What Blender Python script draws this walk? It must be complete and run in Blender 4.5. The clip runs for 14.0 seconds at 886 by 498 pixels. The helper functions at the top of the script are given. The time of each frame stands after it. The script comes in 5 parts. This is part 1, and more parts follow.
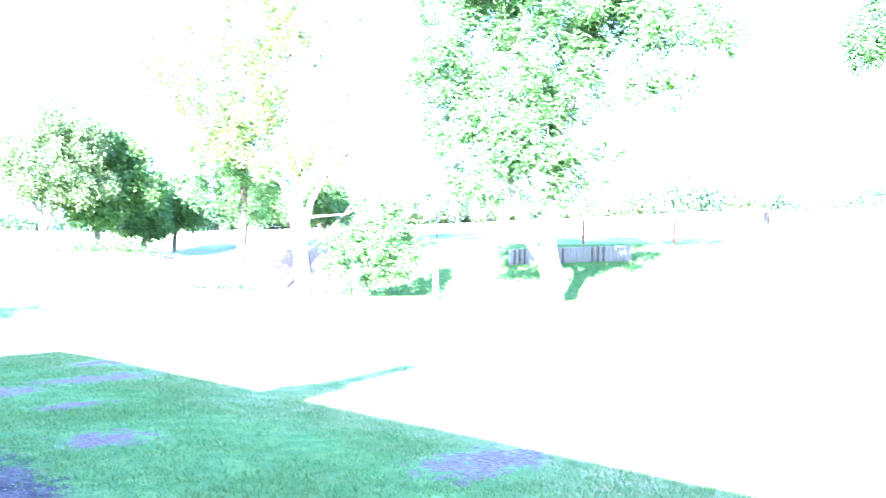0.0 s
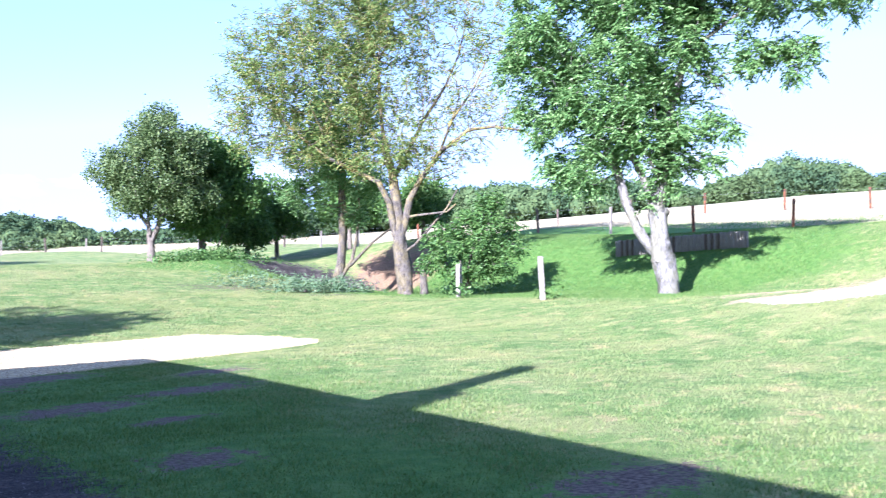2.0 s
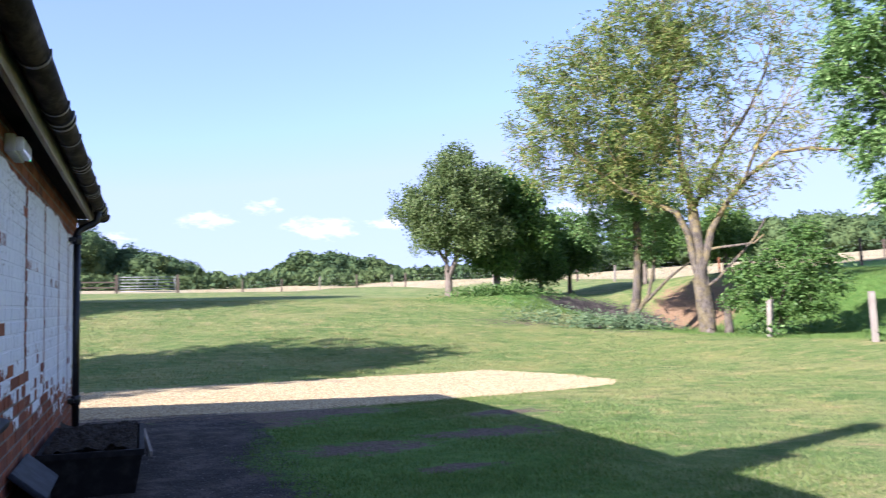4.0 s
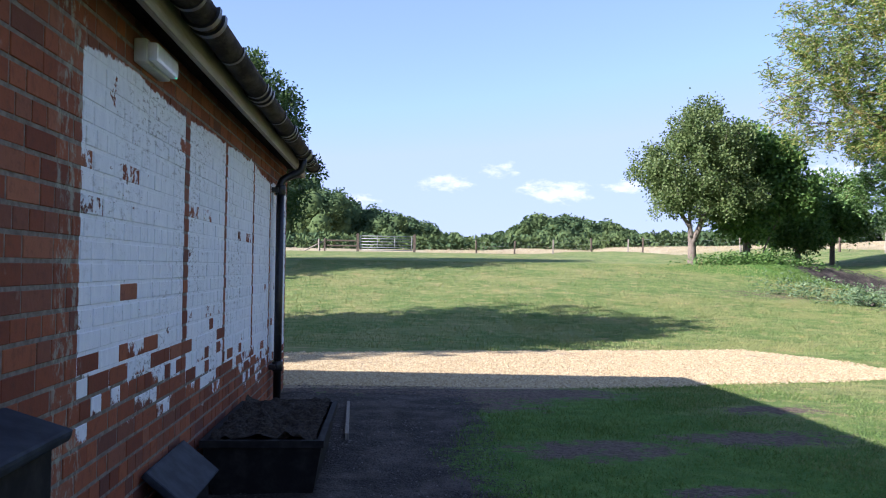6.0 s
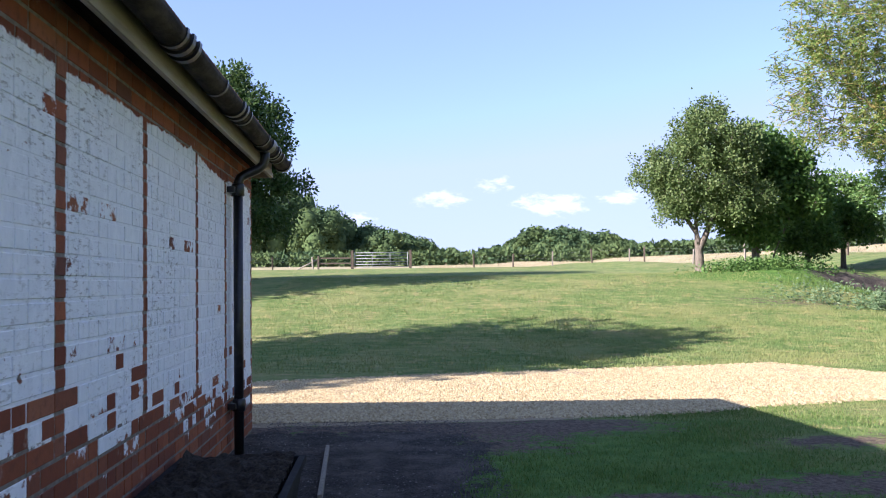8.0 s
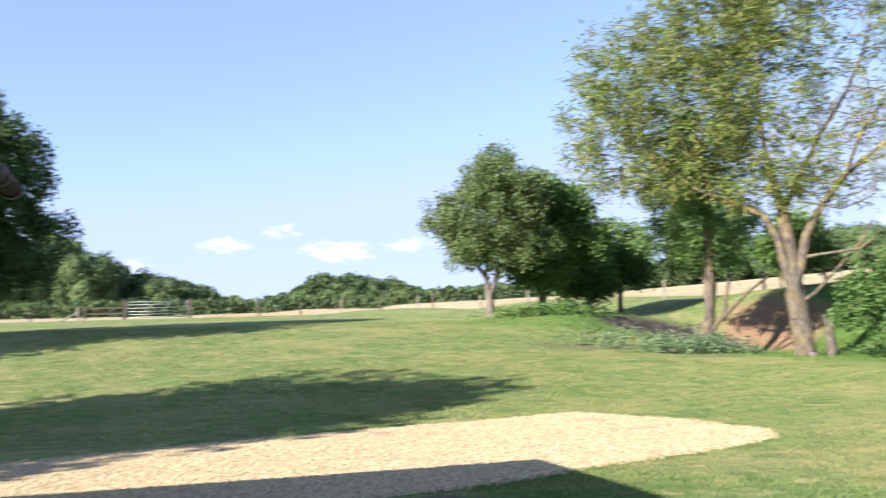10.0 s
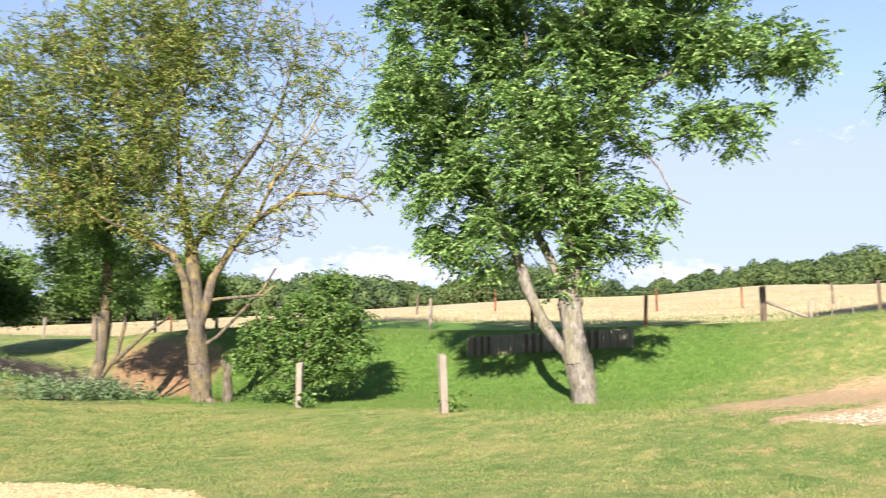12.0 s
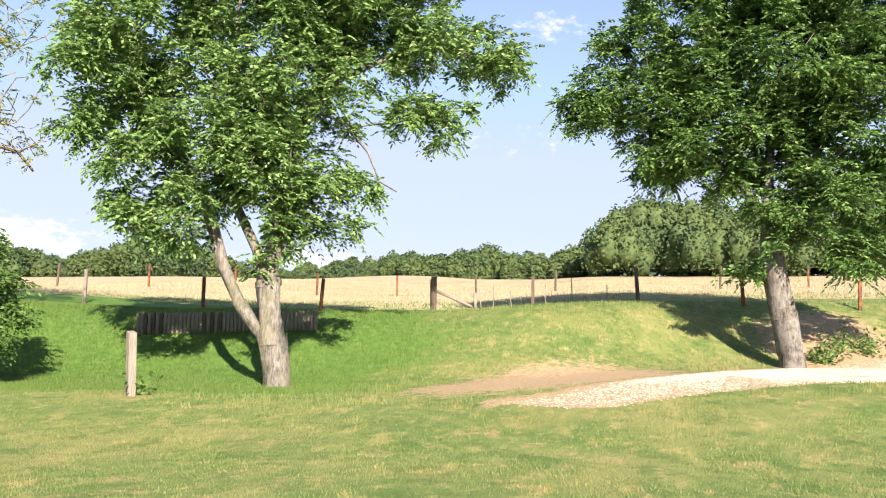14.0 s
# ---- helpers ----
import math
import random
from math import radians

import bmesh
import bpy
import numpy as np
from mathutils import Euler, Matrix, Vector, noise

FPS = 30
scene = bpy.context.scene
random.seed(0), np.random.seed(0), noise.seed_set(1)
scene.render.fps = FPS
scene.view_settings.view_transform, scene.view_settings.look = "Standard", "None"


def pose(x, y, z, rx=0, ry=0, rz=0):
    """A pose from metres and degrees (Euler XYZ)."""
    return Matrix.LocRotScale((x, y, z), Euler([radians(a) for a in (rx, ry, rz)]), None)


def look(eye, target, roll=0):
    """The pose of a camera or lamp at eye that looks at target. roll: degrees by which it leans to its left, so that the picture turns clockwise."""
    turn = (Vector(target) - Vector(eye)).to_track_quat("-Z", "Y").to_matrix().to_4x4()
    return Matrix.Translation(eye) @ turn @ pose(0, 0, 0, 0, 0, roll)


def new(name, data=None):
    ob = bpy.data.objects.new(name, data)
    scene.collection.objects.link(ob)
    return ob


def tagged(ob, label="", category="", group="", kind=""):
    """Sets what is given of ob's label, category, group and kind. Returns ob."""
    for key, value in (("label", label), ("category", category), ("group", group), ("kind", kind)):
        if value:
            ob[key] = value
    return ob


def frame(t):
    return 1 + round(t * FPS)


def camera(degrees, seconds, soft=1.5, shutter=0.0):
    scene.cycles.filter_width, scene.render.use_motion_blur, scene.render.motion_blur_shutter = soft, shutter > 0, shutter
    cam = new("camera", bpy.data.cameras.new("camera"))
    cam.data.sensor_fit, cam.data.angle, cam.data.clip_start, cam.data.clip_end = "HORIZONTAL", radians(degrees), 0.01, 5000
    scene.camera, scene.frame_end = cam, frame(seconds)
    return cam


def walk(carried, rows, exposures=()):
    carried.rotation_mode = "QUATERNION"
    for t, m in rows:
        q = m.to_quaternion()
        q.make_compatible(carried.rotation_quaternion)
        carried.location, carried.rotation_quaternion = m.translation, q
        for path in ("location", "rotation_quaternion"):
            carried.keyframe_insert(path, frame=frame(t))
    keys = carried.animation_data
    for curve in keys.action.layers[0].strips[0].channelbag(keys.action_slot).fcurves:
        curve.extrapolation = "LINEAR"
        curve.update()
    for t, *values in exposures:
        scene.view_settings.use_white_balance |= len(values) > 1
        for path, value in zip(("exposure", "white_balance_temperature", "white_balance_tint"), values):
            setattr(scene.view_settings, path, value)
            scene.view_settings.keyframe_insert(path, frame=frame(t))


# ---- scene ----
cam = camera(54.0, 14.0, soft=1.05, shutter=0.35)
PATH = [
    (0, (-0.12, -2.24, 1.318), (1.28, -0.82, 1.352), 1.0),
    (0.5, (-0.098, -2.159, 1.32), (1.211, -0.648, 1.374), 0.3),
    (1, (0.005, -1.985, 1.324), (1.29, -0.453, 1.356), -0.3),
    (1.5, (0.121, -1.804, 1.327), (1.401, -0.268, 1.371), -0.8),
    (2, (0.333, -1.548, 1.263), (1.568, 0.025, 1.294), -1.3),
    (2.5, (0.377, -1.415, 1.264), (1.373, 0.319, 1.309), -1.2),
    (3, (0.562, -1.223, 1.264), (1.384, 0.599, 1.349), -0.7),
    (3.5, (0.601, -1.025, 1.259), (1.381, 0.813, 1.388), -0.8),
    (4, (0.696, -0.79, 1.255), (1.349, 1.096, 1.381), -1.0),
    (4.2, (0.783, -0.639, 1.234), (1.336, 1.279, 1.361), -0.7),
    (6.3, (1.057, 0.918, 1.279), (1.153, 2.915, 1.318), 0.2),
    (6.5, (1.07, 1.104, 1.266), (1.149, 3.101, 1.308), -0.2),
    (7, (1.111, 1.47, 1.252), (1.227, 3.465, 1.322), -0.5),
    (7.2, (1.118, 1.574, 1.24), (1.244, 3.569, 1.31), -0.6),
    (9.3, (1.273, 2.997, 1.238), (1.423, 4.986, 1.387), -1.1),
    (9.5, (1.291, 3.111, 1.255), (1.529, 5.09, 1.418), -1.1),
    (10, (1.237, 3.354, 1.293), (1.854, 5.249, 1.47), -1.8),
    (10.5, (1.421, 3.892, 1.297), (2.392, 5.629, 1.495), -3.0),
    (11, (1.619, 4.342, 1.279), (2.817, 5.929, 1.496), -2.8),
    (11.5, (1.733, 4.793, 1.347), (3.224, 6.107, 1.574), -0.9),
    (12, (1.784, 5.085, 1.313), (3.456, 6.154, 1.559), -0.5),
    (12.5, (1.873, 5.417, 1.286), (3.647, 6.309, 1.53), -0.5),
    (13, (1.969, 5.834, 1.273), (3.835, 6.517, 1.503), -0.6),
    (13.5, (1.874, 6.098, 1.277), (3.817, 6.515, 1.497), 0.1),
    (14, (1.775, 6.458, 1.301), (3.74, 6.768, 1.511), 1.1),
]
EXPOSURES = [(0.0, 5.3, 4600, 30), (0.3, 4.85, 4600, 29), (0.6, 4.13, 4500, 27), (0.9, 3.52, 4450, 27), (1.2, 3.09, 4550, 27), (1.5, 2.72, 4700, 28), (2.0, 2.29, 4850, 30),
             (2.5, 2.04, 5050, 32), (3.0, 1.93, 5300, 32), (4.0, 1.74, 5450, 28), (6.5, 1.54, 5480, 26), (7.2, 1.57, 5550, 26), (9.3, 1.74, 5750, 24),
             (10.5, 1.61, 6000, 19), (12.0, 1.6, 6450, 19), (14.0, 1.6, 6600, 20)]
walk(cam, [(t, look(eye, target, roll)) for t, eye, target, roll in PATH], EXPOSURES)

# ---- sky and sun ----
SUN_ELEVATION, SUN_TURN = radians(26.4), radians(248.3)
world = bpy.data.worlds.new("sky")
scene.world = world
world.use_nodes = True
wn, wl = world.node_tree.nodes, world.node_tree.links
wn.clear()
sky = wn.new("ShaderNodeTexSky")
sky.sky_type, sky.sun_disc = "NISHITA", False
sky.sun_elevation, sky.sun_rotation = SUN_ELEVATION, SUN_TURN
sky.air_density, sky.dust_density, sky.ozone_density = 1.0, 0.25, 2.0
back = wn.new("ShaderNodeBackground")
back.inputs["Strength"].default_value = 0.076
wout = wn.new("ShaderNodeOutputWorld")
coord = wn.new("ShaderNodeTexCoord")
split = wn.new("ShaderNodeSeparateXYZ")
wl.new(coord.outputs["Generated"], split.inputs[0])


def wmath(op, a, b=0.0, c=None):
    n = wn.new("ShaderNodeMath")
    n.operation = op
    for i, v in enumerate((a, b) if c is None else (a, b, c)):
        if isinstance(v, (int, float)):
            n.inputs[i].default_value = v
        else:
            wl.new(v, n.inputs[i])
    return n.outputs[0]


# small cumulus low over the horizon and one thin veil higher up
heading = wmath("ARCTAN2", split.outputs[0], split.outputs[1])
lift = wmath("ARCSINE", split.outputs[2])


def cloud_at(deg, up, wide, tall, full=1.0):
    dx = wmath("DIVIDE", wmath("SUBTRACT", heading, radians(deg)), radians(wide))
    dz = wmath("DIVIDE", wmath("SUBTRACT", lift, radians(up)), radians(tall))
    r2 = wmath("ADD", wmath("MULTIPLY", dx, dx), wmath("MULTIPLY", dz, dz))
    return wmath("MULTIPLY", wmath("MAXIMUM", wmath("SUBTRACT", 1.0, r2), 0.0), full)


cover = 0.0
for deg, up, wide, tall, full in ((4.0, 5.6, 2.6, 0.7, 0.85), (7.4, 6.5, 1.5, 0.7, 0.85), (11.0, 5.1, 3.0, 1.0, 1.0), (15.7, 5.4, 2.2, 0.6, 0.85), (-2.0, 4.3, 1.8, 0.6, 0.8),
                                  (28.0, 5.6, 3.0, 1.3, 1.0), (54.0, 5.6, 6.0, 1.9, 1.1), (47.0, 5.4, 3.0, 1.3, 1.0), (84.5, 13.0, 6.0, 1.2, 0.3), (88.0, 20.3, 3.0, 1.3, 0.6),
                                  (72.0, 5.2, 6.0, 1.0, 0.8), (120.0, 9.0, 5.0, 1.5, 0.9), (200.0, 14.0, 9.0, 3.0, 0.9), (-60.0, 12.0, 8.0, 2.5, 0.9)):
    cover = wmath("MAXIMUM", cover, cloud_at(deg, up, wide, tall, full))
puff = wn.new("ShaderNodeTexNoise")
puff.inputs["Scale"].default_value, puff.inputs["Detail"].default_value, puff.inputs["Roughness"].default_value = 46.0, 7.0, 0.66
stretch = wn.new("ShaderNodeMapping")
stretch.inputs["Scale"].default_value = (1.0, 1.0, 2.2)
wl.new(coord.outputs["Generated"], stretch.inputs[0])
wl.new(stretch.outputs[0], puff.inputs["Vector"])
edge = wmath("ADD", wmath("MULTIPLY", cover, 1.1), wmath("MULTIPLY", wmath("SUBTRACT", puff.outputs["Fac"], 0.5), 3.4))
amount = wn.new("ShaderNodeMapRange")
amount.interpolation_type = "SMOOTHSTEP"
amount.inputs["From Min"].default_value, amount.inputs["From Max"].default_value, amount.inputs["To Max"].default_value = 0.25, 1.45, 0.8
wl.new(wmath("MULTIPLY", edge, wmath("GREATER_THAN", cover, 0.001)), amount.inputs["Value"])
mixc = wn.new("ShaderNodeMix")
mixc.data_type = "RGBA"
wl.new(amount.outputs[0], mixc.inputs[0])
haze = wn.new("ShaderNodeMix")
haze.data_type, haze.blend_type = "RGBA", "DARKEN"
haze.inputs[0].default_value = 0.85
haze.inputs[7].default_value = (3.1, 3.7, 4.9, 1)
wl.new(sky.outputs[0], haze.inputs[6])
veil = wn.new("ShaderNodeMix")
veil.data_type = "RGBA"
veil.inputs[0].default_value = 0.3
veil.inputs[7].default_value = (2.7, 3.3, 4.7, 1)
wl.new(haze.outputs[2], veil.inputs[6])
wl.new(veil.outputs[2], mixc.inputs[6])
mixc.inputs[7].default_value = (5.8, 5.8, 5.9, 1)
wl.new(mixc.outputs[2], back.inputs["Color"])
wl.new(back.outputs[0], wout.inputs[0])

sun = new("sun", bpy.data.lights.new("sun", "SUN"))
sun.data.energy, sun.data.angle, sun.data.color = 5.0, radians(0.55), (1.0, 0.90, 0.73)
sun_from = Vector((math.sin(SUN_TURN) * math.cos(SUN_ELEVATION), math.cos(SUN_TURN) * math.cos(SUN_ELEVATION), math.sin(SUN_ELEVATION)))
sun.matrix_world = look(sun_from * 60, (0, 0, 0))


# ---- node material helper ----
class Mat:
    def __init__(self, name, rough=0.8, metal=0.0, spec=0.3):
        self.m = bpy.data.materials.new(name)
        self.m.use_nodes = True
        self.n, self.l = self.m.node_tree.nodes, self.m.node_tree.links
        self.b = self.n["Principled BSDF"]
        self.put(self.b.inputs["Roughness"], rough)
        self.put(self.b.inputs["Metallic"], metal)
        self.b.inputs["Specular IOR Level"].default_value = spec

    def put(self, socket, v):
        if isinstance(v, (int, float)):
            socket.default_value = v
        elif isinstance(v, tuple):
            socket.default_value = (*v[:3], 1.0) if len(socket.default_value) == 4 else v[:3]
        else:
            self.l.new(v, socket)

    def pos(self, scale=(1, 1, 1)):
        g = self.n.new("ShaderNodeNewGeometry")
        mp = self.n.new("ShaderNodeMapping")
        mp.inputs["Scale"].default_value = scale
        self.l.new(g.outputs["Position"], mp.inputs[0])
        return mp.outputs[0]

    def axis(self, i):
        g = self.n.new("ShaderNodeNewGeometry")
        s = self.n.new("ShaderNodeSeparateXYZ")
        self.l.new(g.outputs["Position"], s.inputs[0])
        return s.outputs[i]

    def noise(self, scale, detail=4.0, rough=0.6, stretch=(1, 1, 1)):
        t = self.n.new("ShaderNodeTexNoise")
        t.inputs["Scale"].default_value, t.inputs["Detail"].default_value, t.inputs["Roughness"].default_value = scale, detail, rough
        self.l.new(self.pos(stretch), t.inputs["Vector"])
        return t.outputs["Fac"]

    def voronoi(self, scale, out="Distance"):
        t = self.n.new("ShaderNodeTexVoronoi")
        t.inputs["Scale"].default_value = scale
        self.l.new(self.pos(), t.inputs["Vector"])
        return t.outputs[out]

    def attr(self, name):
        a = self.n.new("ShaderNodeAttribute")
        a.attribute_name = name
        return a.outputs["Fac"]

    def random(self):
        a, b = self.n.new("ShaderNodeObjectInfo"), self.n.new("ShaderNodeNewGeometry")
        return self.math("FRACT", self.math("ADD", a.outputs["Random"], b.outputs["Random Per Island"]))

    def island(self):
        return self.n.new("ShaderNodeNewGeometry").outputs["Random Per Island"]

    def math(self, op, a, b=0.0):
        n = self.n.new("ShaderNodeMath")
        n.operation = op
        self.put(n.inputs[0], a)
        self.put(n.inputs[1], b)
        return n.outputs[0]

    def step(self, v, lo, hi, a=0.0, b=1.0):
        n = self.n.new("ShaderNodeMapRange")
        n.interpolation_type = "SMOOTHSTEP"
        self.put(n.inputs["Value"], v)
        n.inputs["From Min"].default_value, n.inputs["From Max"].default_value = lo, hi
        n.inputs["To Min"].default_value, n.inputs["To Max"].default_value = a, b
        return n.outputs[0]

    def mix(self, f, a, b):
        n = self.n.new("ShaderNodeMix")
        n.data_type = "RGBA"
        self.put(n.inputs[0], f)
        self.put(n.inputs[6], a)
        self.put(n.inputs[7], b)
        return n.outputs[2]

    def ramp(self, f, *stops):
        n = self.n.new("ShaderNodeValToRGB")
        e = n.color_ramp.elements
        while len(e) < len(stops):
            e.new(0.5)
        for el, (p, c) in zip(e, stops):
            el.position, el.color = p, (*c, 1)
        self.put(n.inputs[0], f)
        return n.outputs[0]

    def color(self, c):
        self.put(self.b.inputs["Base Color"], c)
        return self

    def bump(self, h, strength=0.5, distance=0.02):
        n = self.n.new("ShaderNodeBump")
        n.inputs["Strength"].default_value, n.inputs["Distance"].default_value = strength, distance
        self.put(n.inputs["Height"], h)
        self.l.new(n.outputs[0], self.b.inputs["Normal"])
        return self

    def leafy(self, c, share=0.35):
        """Light passes through: diffuse and translucent in one."""
        self.color(c)
        t, mx = self.n.new("ShaderNodeBsdfTranslucent"), self.n.new("ShaderNodeMixShader")
        self.put(t.inputs[0], c)
        mx.inputs[0].default_value = share
        self.l.new(self.b.outputs[0], mx.inputs[1])
        self.l.new(t.outputs[0], mx.inputs[2])
        self.l.new(mx.outputs[0], self.n["Material Output"].inputs[0])
        return self


# ---- ground ----
def smooth(v, a, b):
    u = np.clip((np.asarray(v, float) - a) / (b - a), 0, 1)
    return u * u * (3 - 2 * u)


EDGE_HEADING = (-180, -60, 0, 13, 27, 36, 51, 64, 85, 100, 115, 135, 180)
EDGE_RANGE = (57, 57, 56, 56, 50, 42, 33, 28.5, 26.3, 26.3, 27, 30, 57)


def rim(x, y):
    """How far beyond the fence a place lies, and its heading from the yard."""
    a = np.degrees(np.arctan2(np.asarray(x, float) - 2, np.asarray(y, float) - 5))
    return np.hypot(np.asarray(x, float) - 2, np.asarray(y, float) - 5) - np.interp(a, EDGE_HEADING, EDGE_RANGE), a


def ground_z(x, y):
    x, y = np.asarray(x, float), np.asarray(y, float)
    z = -0.15 * np.exp(-((x - 6) ** 2 + (y - 15) ** 2) / 40) * smooth(y, 8, 12)
    z = z + (1.5 * smooth(y, 17, 34) + 0.75 * smooth(y, 34, 58)) * (1 - 0.25 * smooth(x, 14, 24))
    z = z + 0.32 * smooth(x, 11, 16.5)
    foot = 19.5 + 3.5 * smooth(8 - y, 0, 6)
    z = z + 1.75 * smooth(x, foot, foot + 6) * (1 - 0.6 * smooth(y, 22, 40))
    z = z + 0.5 * smooth(12 - y, 0, 9) * smooth(x, 9, 16)
    z = z - 0.75 * np.exp(-((x - 20.5) ** 2 + (y - 26) ** 2) / 24)
    z = z - 0.15 * np.exp(-((x - 17) ** 2 + (y - 21.0) ** 2) / 16) - 0.3 * np.exp(-((x - 15) ** 2 + (y - 25.5) ** 2) / 9)
    z = z - 0.5 * np.exp(-((x - 16.9) ** 2 + (y - 29.6) ** 2) / 3.0) - 0.8 * np.exp(-((x - 18.7) ** 2 + (y - 30.1) ** 2) / 2.8)
    z = z - 0.75 * np.exp(-((x - 20.7) ** 2 + (y - 28.7) ** 2) / 5.5)
    d, a = rim(x, y)
    k = 0.028 + 0.058 * smooth(a, 10, 90) * (1 - smooth(a, 130, 175))
    z = z + k * (np.clip(d, 0, 82) + 0.12 * np.clip(d - 82, 0, 60))
    return z


def spot(x, y, cx, cy, rx, ry, turn=0.0, soft=0.6):
    c, s = math.cos(radians(turn)), math.sin(radians(turn))
    u, v = (x - cx) * c + (y - cy) * s, (y - cy) * c - (x - cx) * s
    return 1 - smooth(np.hypot(u / rx, v / ry), 1 - soft, 1 + soft)


def inside(x, y, corners):
    """Signed distance to a polygon, negative inside."""
    x, y = np.asarray(x, float), np.asarray(y, float)
    best, odd = np.full(x.shape, 1e9), np.zeros(x.shape, bool)
    for (ax, ay), (bx, by) in zip(corners, corners[1:] + corners[:1]):
        ex, ey = bx - ax, by - ay
        t = np.clip(((x - ax) * ex + (y - ay) * ey) / (ex * ex + ey * ey), 0, 1)
        best = np.minimum(best, np.hypot(x - ax - t * ex, y - ay - t * ey))
        odd ^= ((ay > y) != (by > y)) & (x < ex * (y - ay) / (ey if abs(ey) > 1e-9 else 1e-9) + ax)
    return np.where(odd, -best, best)


DRIVE = [(-30, 9.9), (0, 9.95), (2.5, 10.0), (4.3, 10.5), (5.0, 10.9), (6.6, 11.35), (7.9, 11.85), (8.35, 12.6), (8.3, 14.2), (7.5, 16.1), (4.5, 15.7), (2.1, 15.0), (-0.6, 13.95), (-30, 13.8)]
LANE = [(14.35, 7.5), (13.9, 6.75), (13.8, 6.1), (14.4, 5.0), (14.8, 4.0), (15.4, 2.9), (15.8, 1.8), (17.5, -4), (21, -12), (27, -12), (24.6, -1), (22.9, 1.6), (19.6, 3.4), (16.6, 5.4), (14.9, 6.6)]
BARE = ((2.62, 3.99, 0.34, 0.24), (2.55, 6.75, 0.6, 0.3), (3.9, 7.2, 0.65, 0.28), (3.0, 5.6, 0.3, 0.13), (4.2, 1.7, 0.55, 0.3), (4.6, 8.5, 0.5, 0.25), (1.8, 8.8, 0.7, 0.4),
        (12.6, 25.6, 2.0, 0.9), (15.0, 23.0, 1.6, 0.7))


def covers(x, y):
    """Shares of pale gravel, bare soil, dark track, dry field and lush or shade-green grass."""
    d, a = rim(x, y)
    gravel = np.maximum(1 - smooth(inside(x, y, DRIVE), -0.12, 0.08), 1 - smooth(inside(x, y, LANE), -0.15, 0.1))
    soil = np.zeros_like(d)
    for cx, cy, rx, ry in BARE:
        soil = np.maximum(soil, (0.8 if cy < 20 else 0.5) * spot(x, y, cx, cy, rx * 1.2, ry * 1.25, 0, 0.9))
    sand = np.maximum(1 - smooth(np.abs(inside(x, y, LANE)), 0.1, 0.8), spot(x, y, 18.4, 7.0, 3.4, 2.1, -30)) * smooth(x - 0.55 * (6 - y), 14.2, 15.8)
    sand = np.maximum(sand, spot(x, y, 25.5, 0.2, 2.0, 1.6))
    sand = np.maximum(sand, spot(x, y, 21.9, 29.3, 1.9, 2.6, -25))
    soil = np.maximum(soil, 0.85 * (1 - smooth(np.abs(y - 9.6), 0.3, 0.75)) * (1 - smooth(x, 2.6, 4.6)))
    track = (1 - smooth(x + 0.12 * np.sin(y * 2.1), 1.2, 2.0)) * (1 - smooth(y, 9.2, 10.1)) * smooth(y, -9, -8)
    track = np.maximum(track, 0.9 * (1 - smooth(x + 0.2 * np.sin(y * 1.3), 1.3, 2.2)) * (1 - smooth(y, 9.2, 10.0)) * smooth(y, -9, -8))
    track = np.maximum(track, spot(x, y, 18.5, 30.4, 2.7, 1.9, -35, 0.5))
    open_side = smooth(a, 52, 76)
    field = smooth(d, 1.6 + 3.0 * open_side, 8.0 + 9.0 * open_side)
    lush = np.maximum(smooth(x, 15.2, 17.5) * smooth(y + 0.8 * np.sin(x * 0.9), 7.5, 13.5) * (1 - smooth(y, 28, 32)), spot(x, y, 15, 31, 4, 2.5)) * (1 - field)
    lush = np.maximum(lush, 0.24 * smooth(x, 15.5, 18.0) * (1 - field))
    # deeper green up to the building's shadow edge, shade put into the lawn colour
    lush = np.maximum(lush, 0.75 * (1 - smooth(x + 0.3 * np.sin(y * 1.7), 3.4, 5.6)) * (1 - smooth(y, 9.5, 10.5)) * smooth(y, -9, -7))
    return gravel, np.clip(soil, 0, 1), np.clip(sand, 0, 1), np.clip(track, 0, 1), field, lush


def mesh_of(name, verts, faces, mat=None, flat=True):
    me = bpy.data.meshes.new(name)
    verts, faces = np.asarray(verts, np.float32), np.asarray(faces, np.int32)
    k = faces.shape[1]
    me.vertices.add(len(verts))
    me.vertices.foreach_set("co", verts.ravel())
    me.loops.add(faces.size)
    me.loops.foreach_set("vertex_index", faces.ravel())
    me.polygons.add(len(faces))
    me.polygons.foreach_set("loop_start", np.arange(0, faces.size, k, dtype=np.int32))
    if not flat:
        me.polygons.foreach_set("use_smooth", np.ones(len(faces), bool))
    me.update(calc_edges=True)
    if mat:
        me.materials.append(mat)
    return me


g = Mat("lawn", 0.9, spec=0.15)
fine, mid, broad = g.noise(60, 4), g.noise(3.2, 5), g.noise(0.45, 4)
streak = g.noise(2.6, 5, 0.68, (0.7, 1.2, 1))
grass = g.mix(g.step(mid, 0.35, 0.68), (0.105, 0.172, 0.044), (0.18, 0.23, 0.07))
grass = g.mix(g.math("MULTIPLY", g.step(broad, 0.42, 0.68), 0.6), grass, (0.285, 0.272, 0.108))
grass = g.mix(g.math("MULTIPLY", g.step(streak, 0.52, 0.66), 0.6), grass, (0.38, 0.32, 0.14))
grass = g.mix(g.math("MULTIPLY", g.step(g.noise(2.1, 8, 0.74), 0.55, 0.65), 0.75), grass, (0.34, 0.265, 0.13))
grass = g.mix(g.math("MULTIPLY", g.step(g.noise(1.3, 8, 0.72), 0.53, 0.64), 0.65), grass, (0.065, 0.13, 0.03))
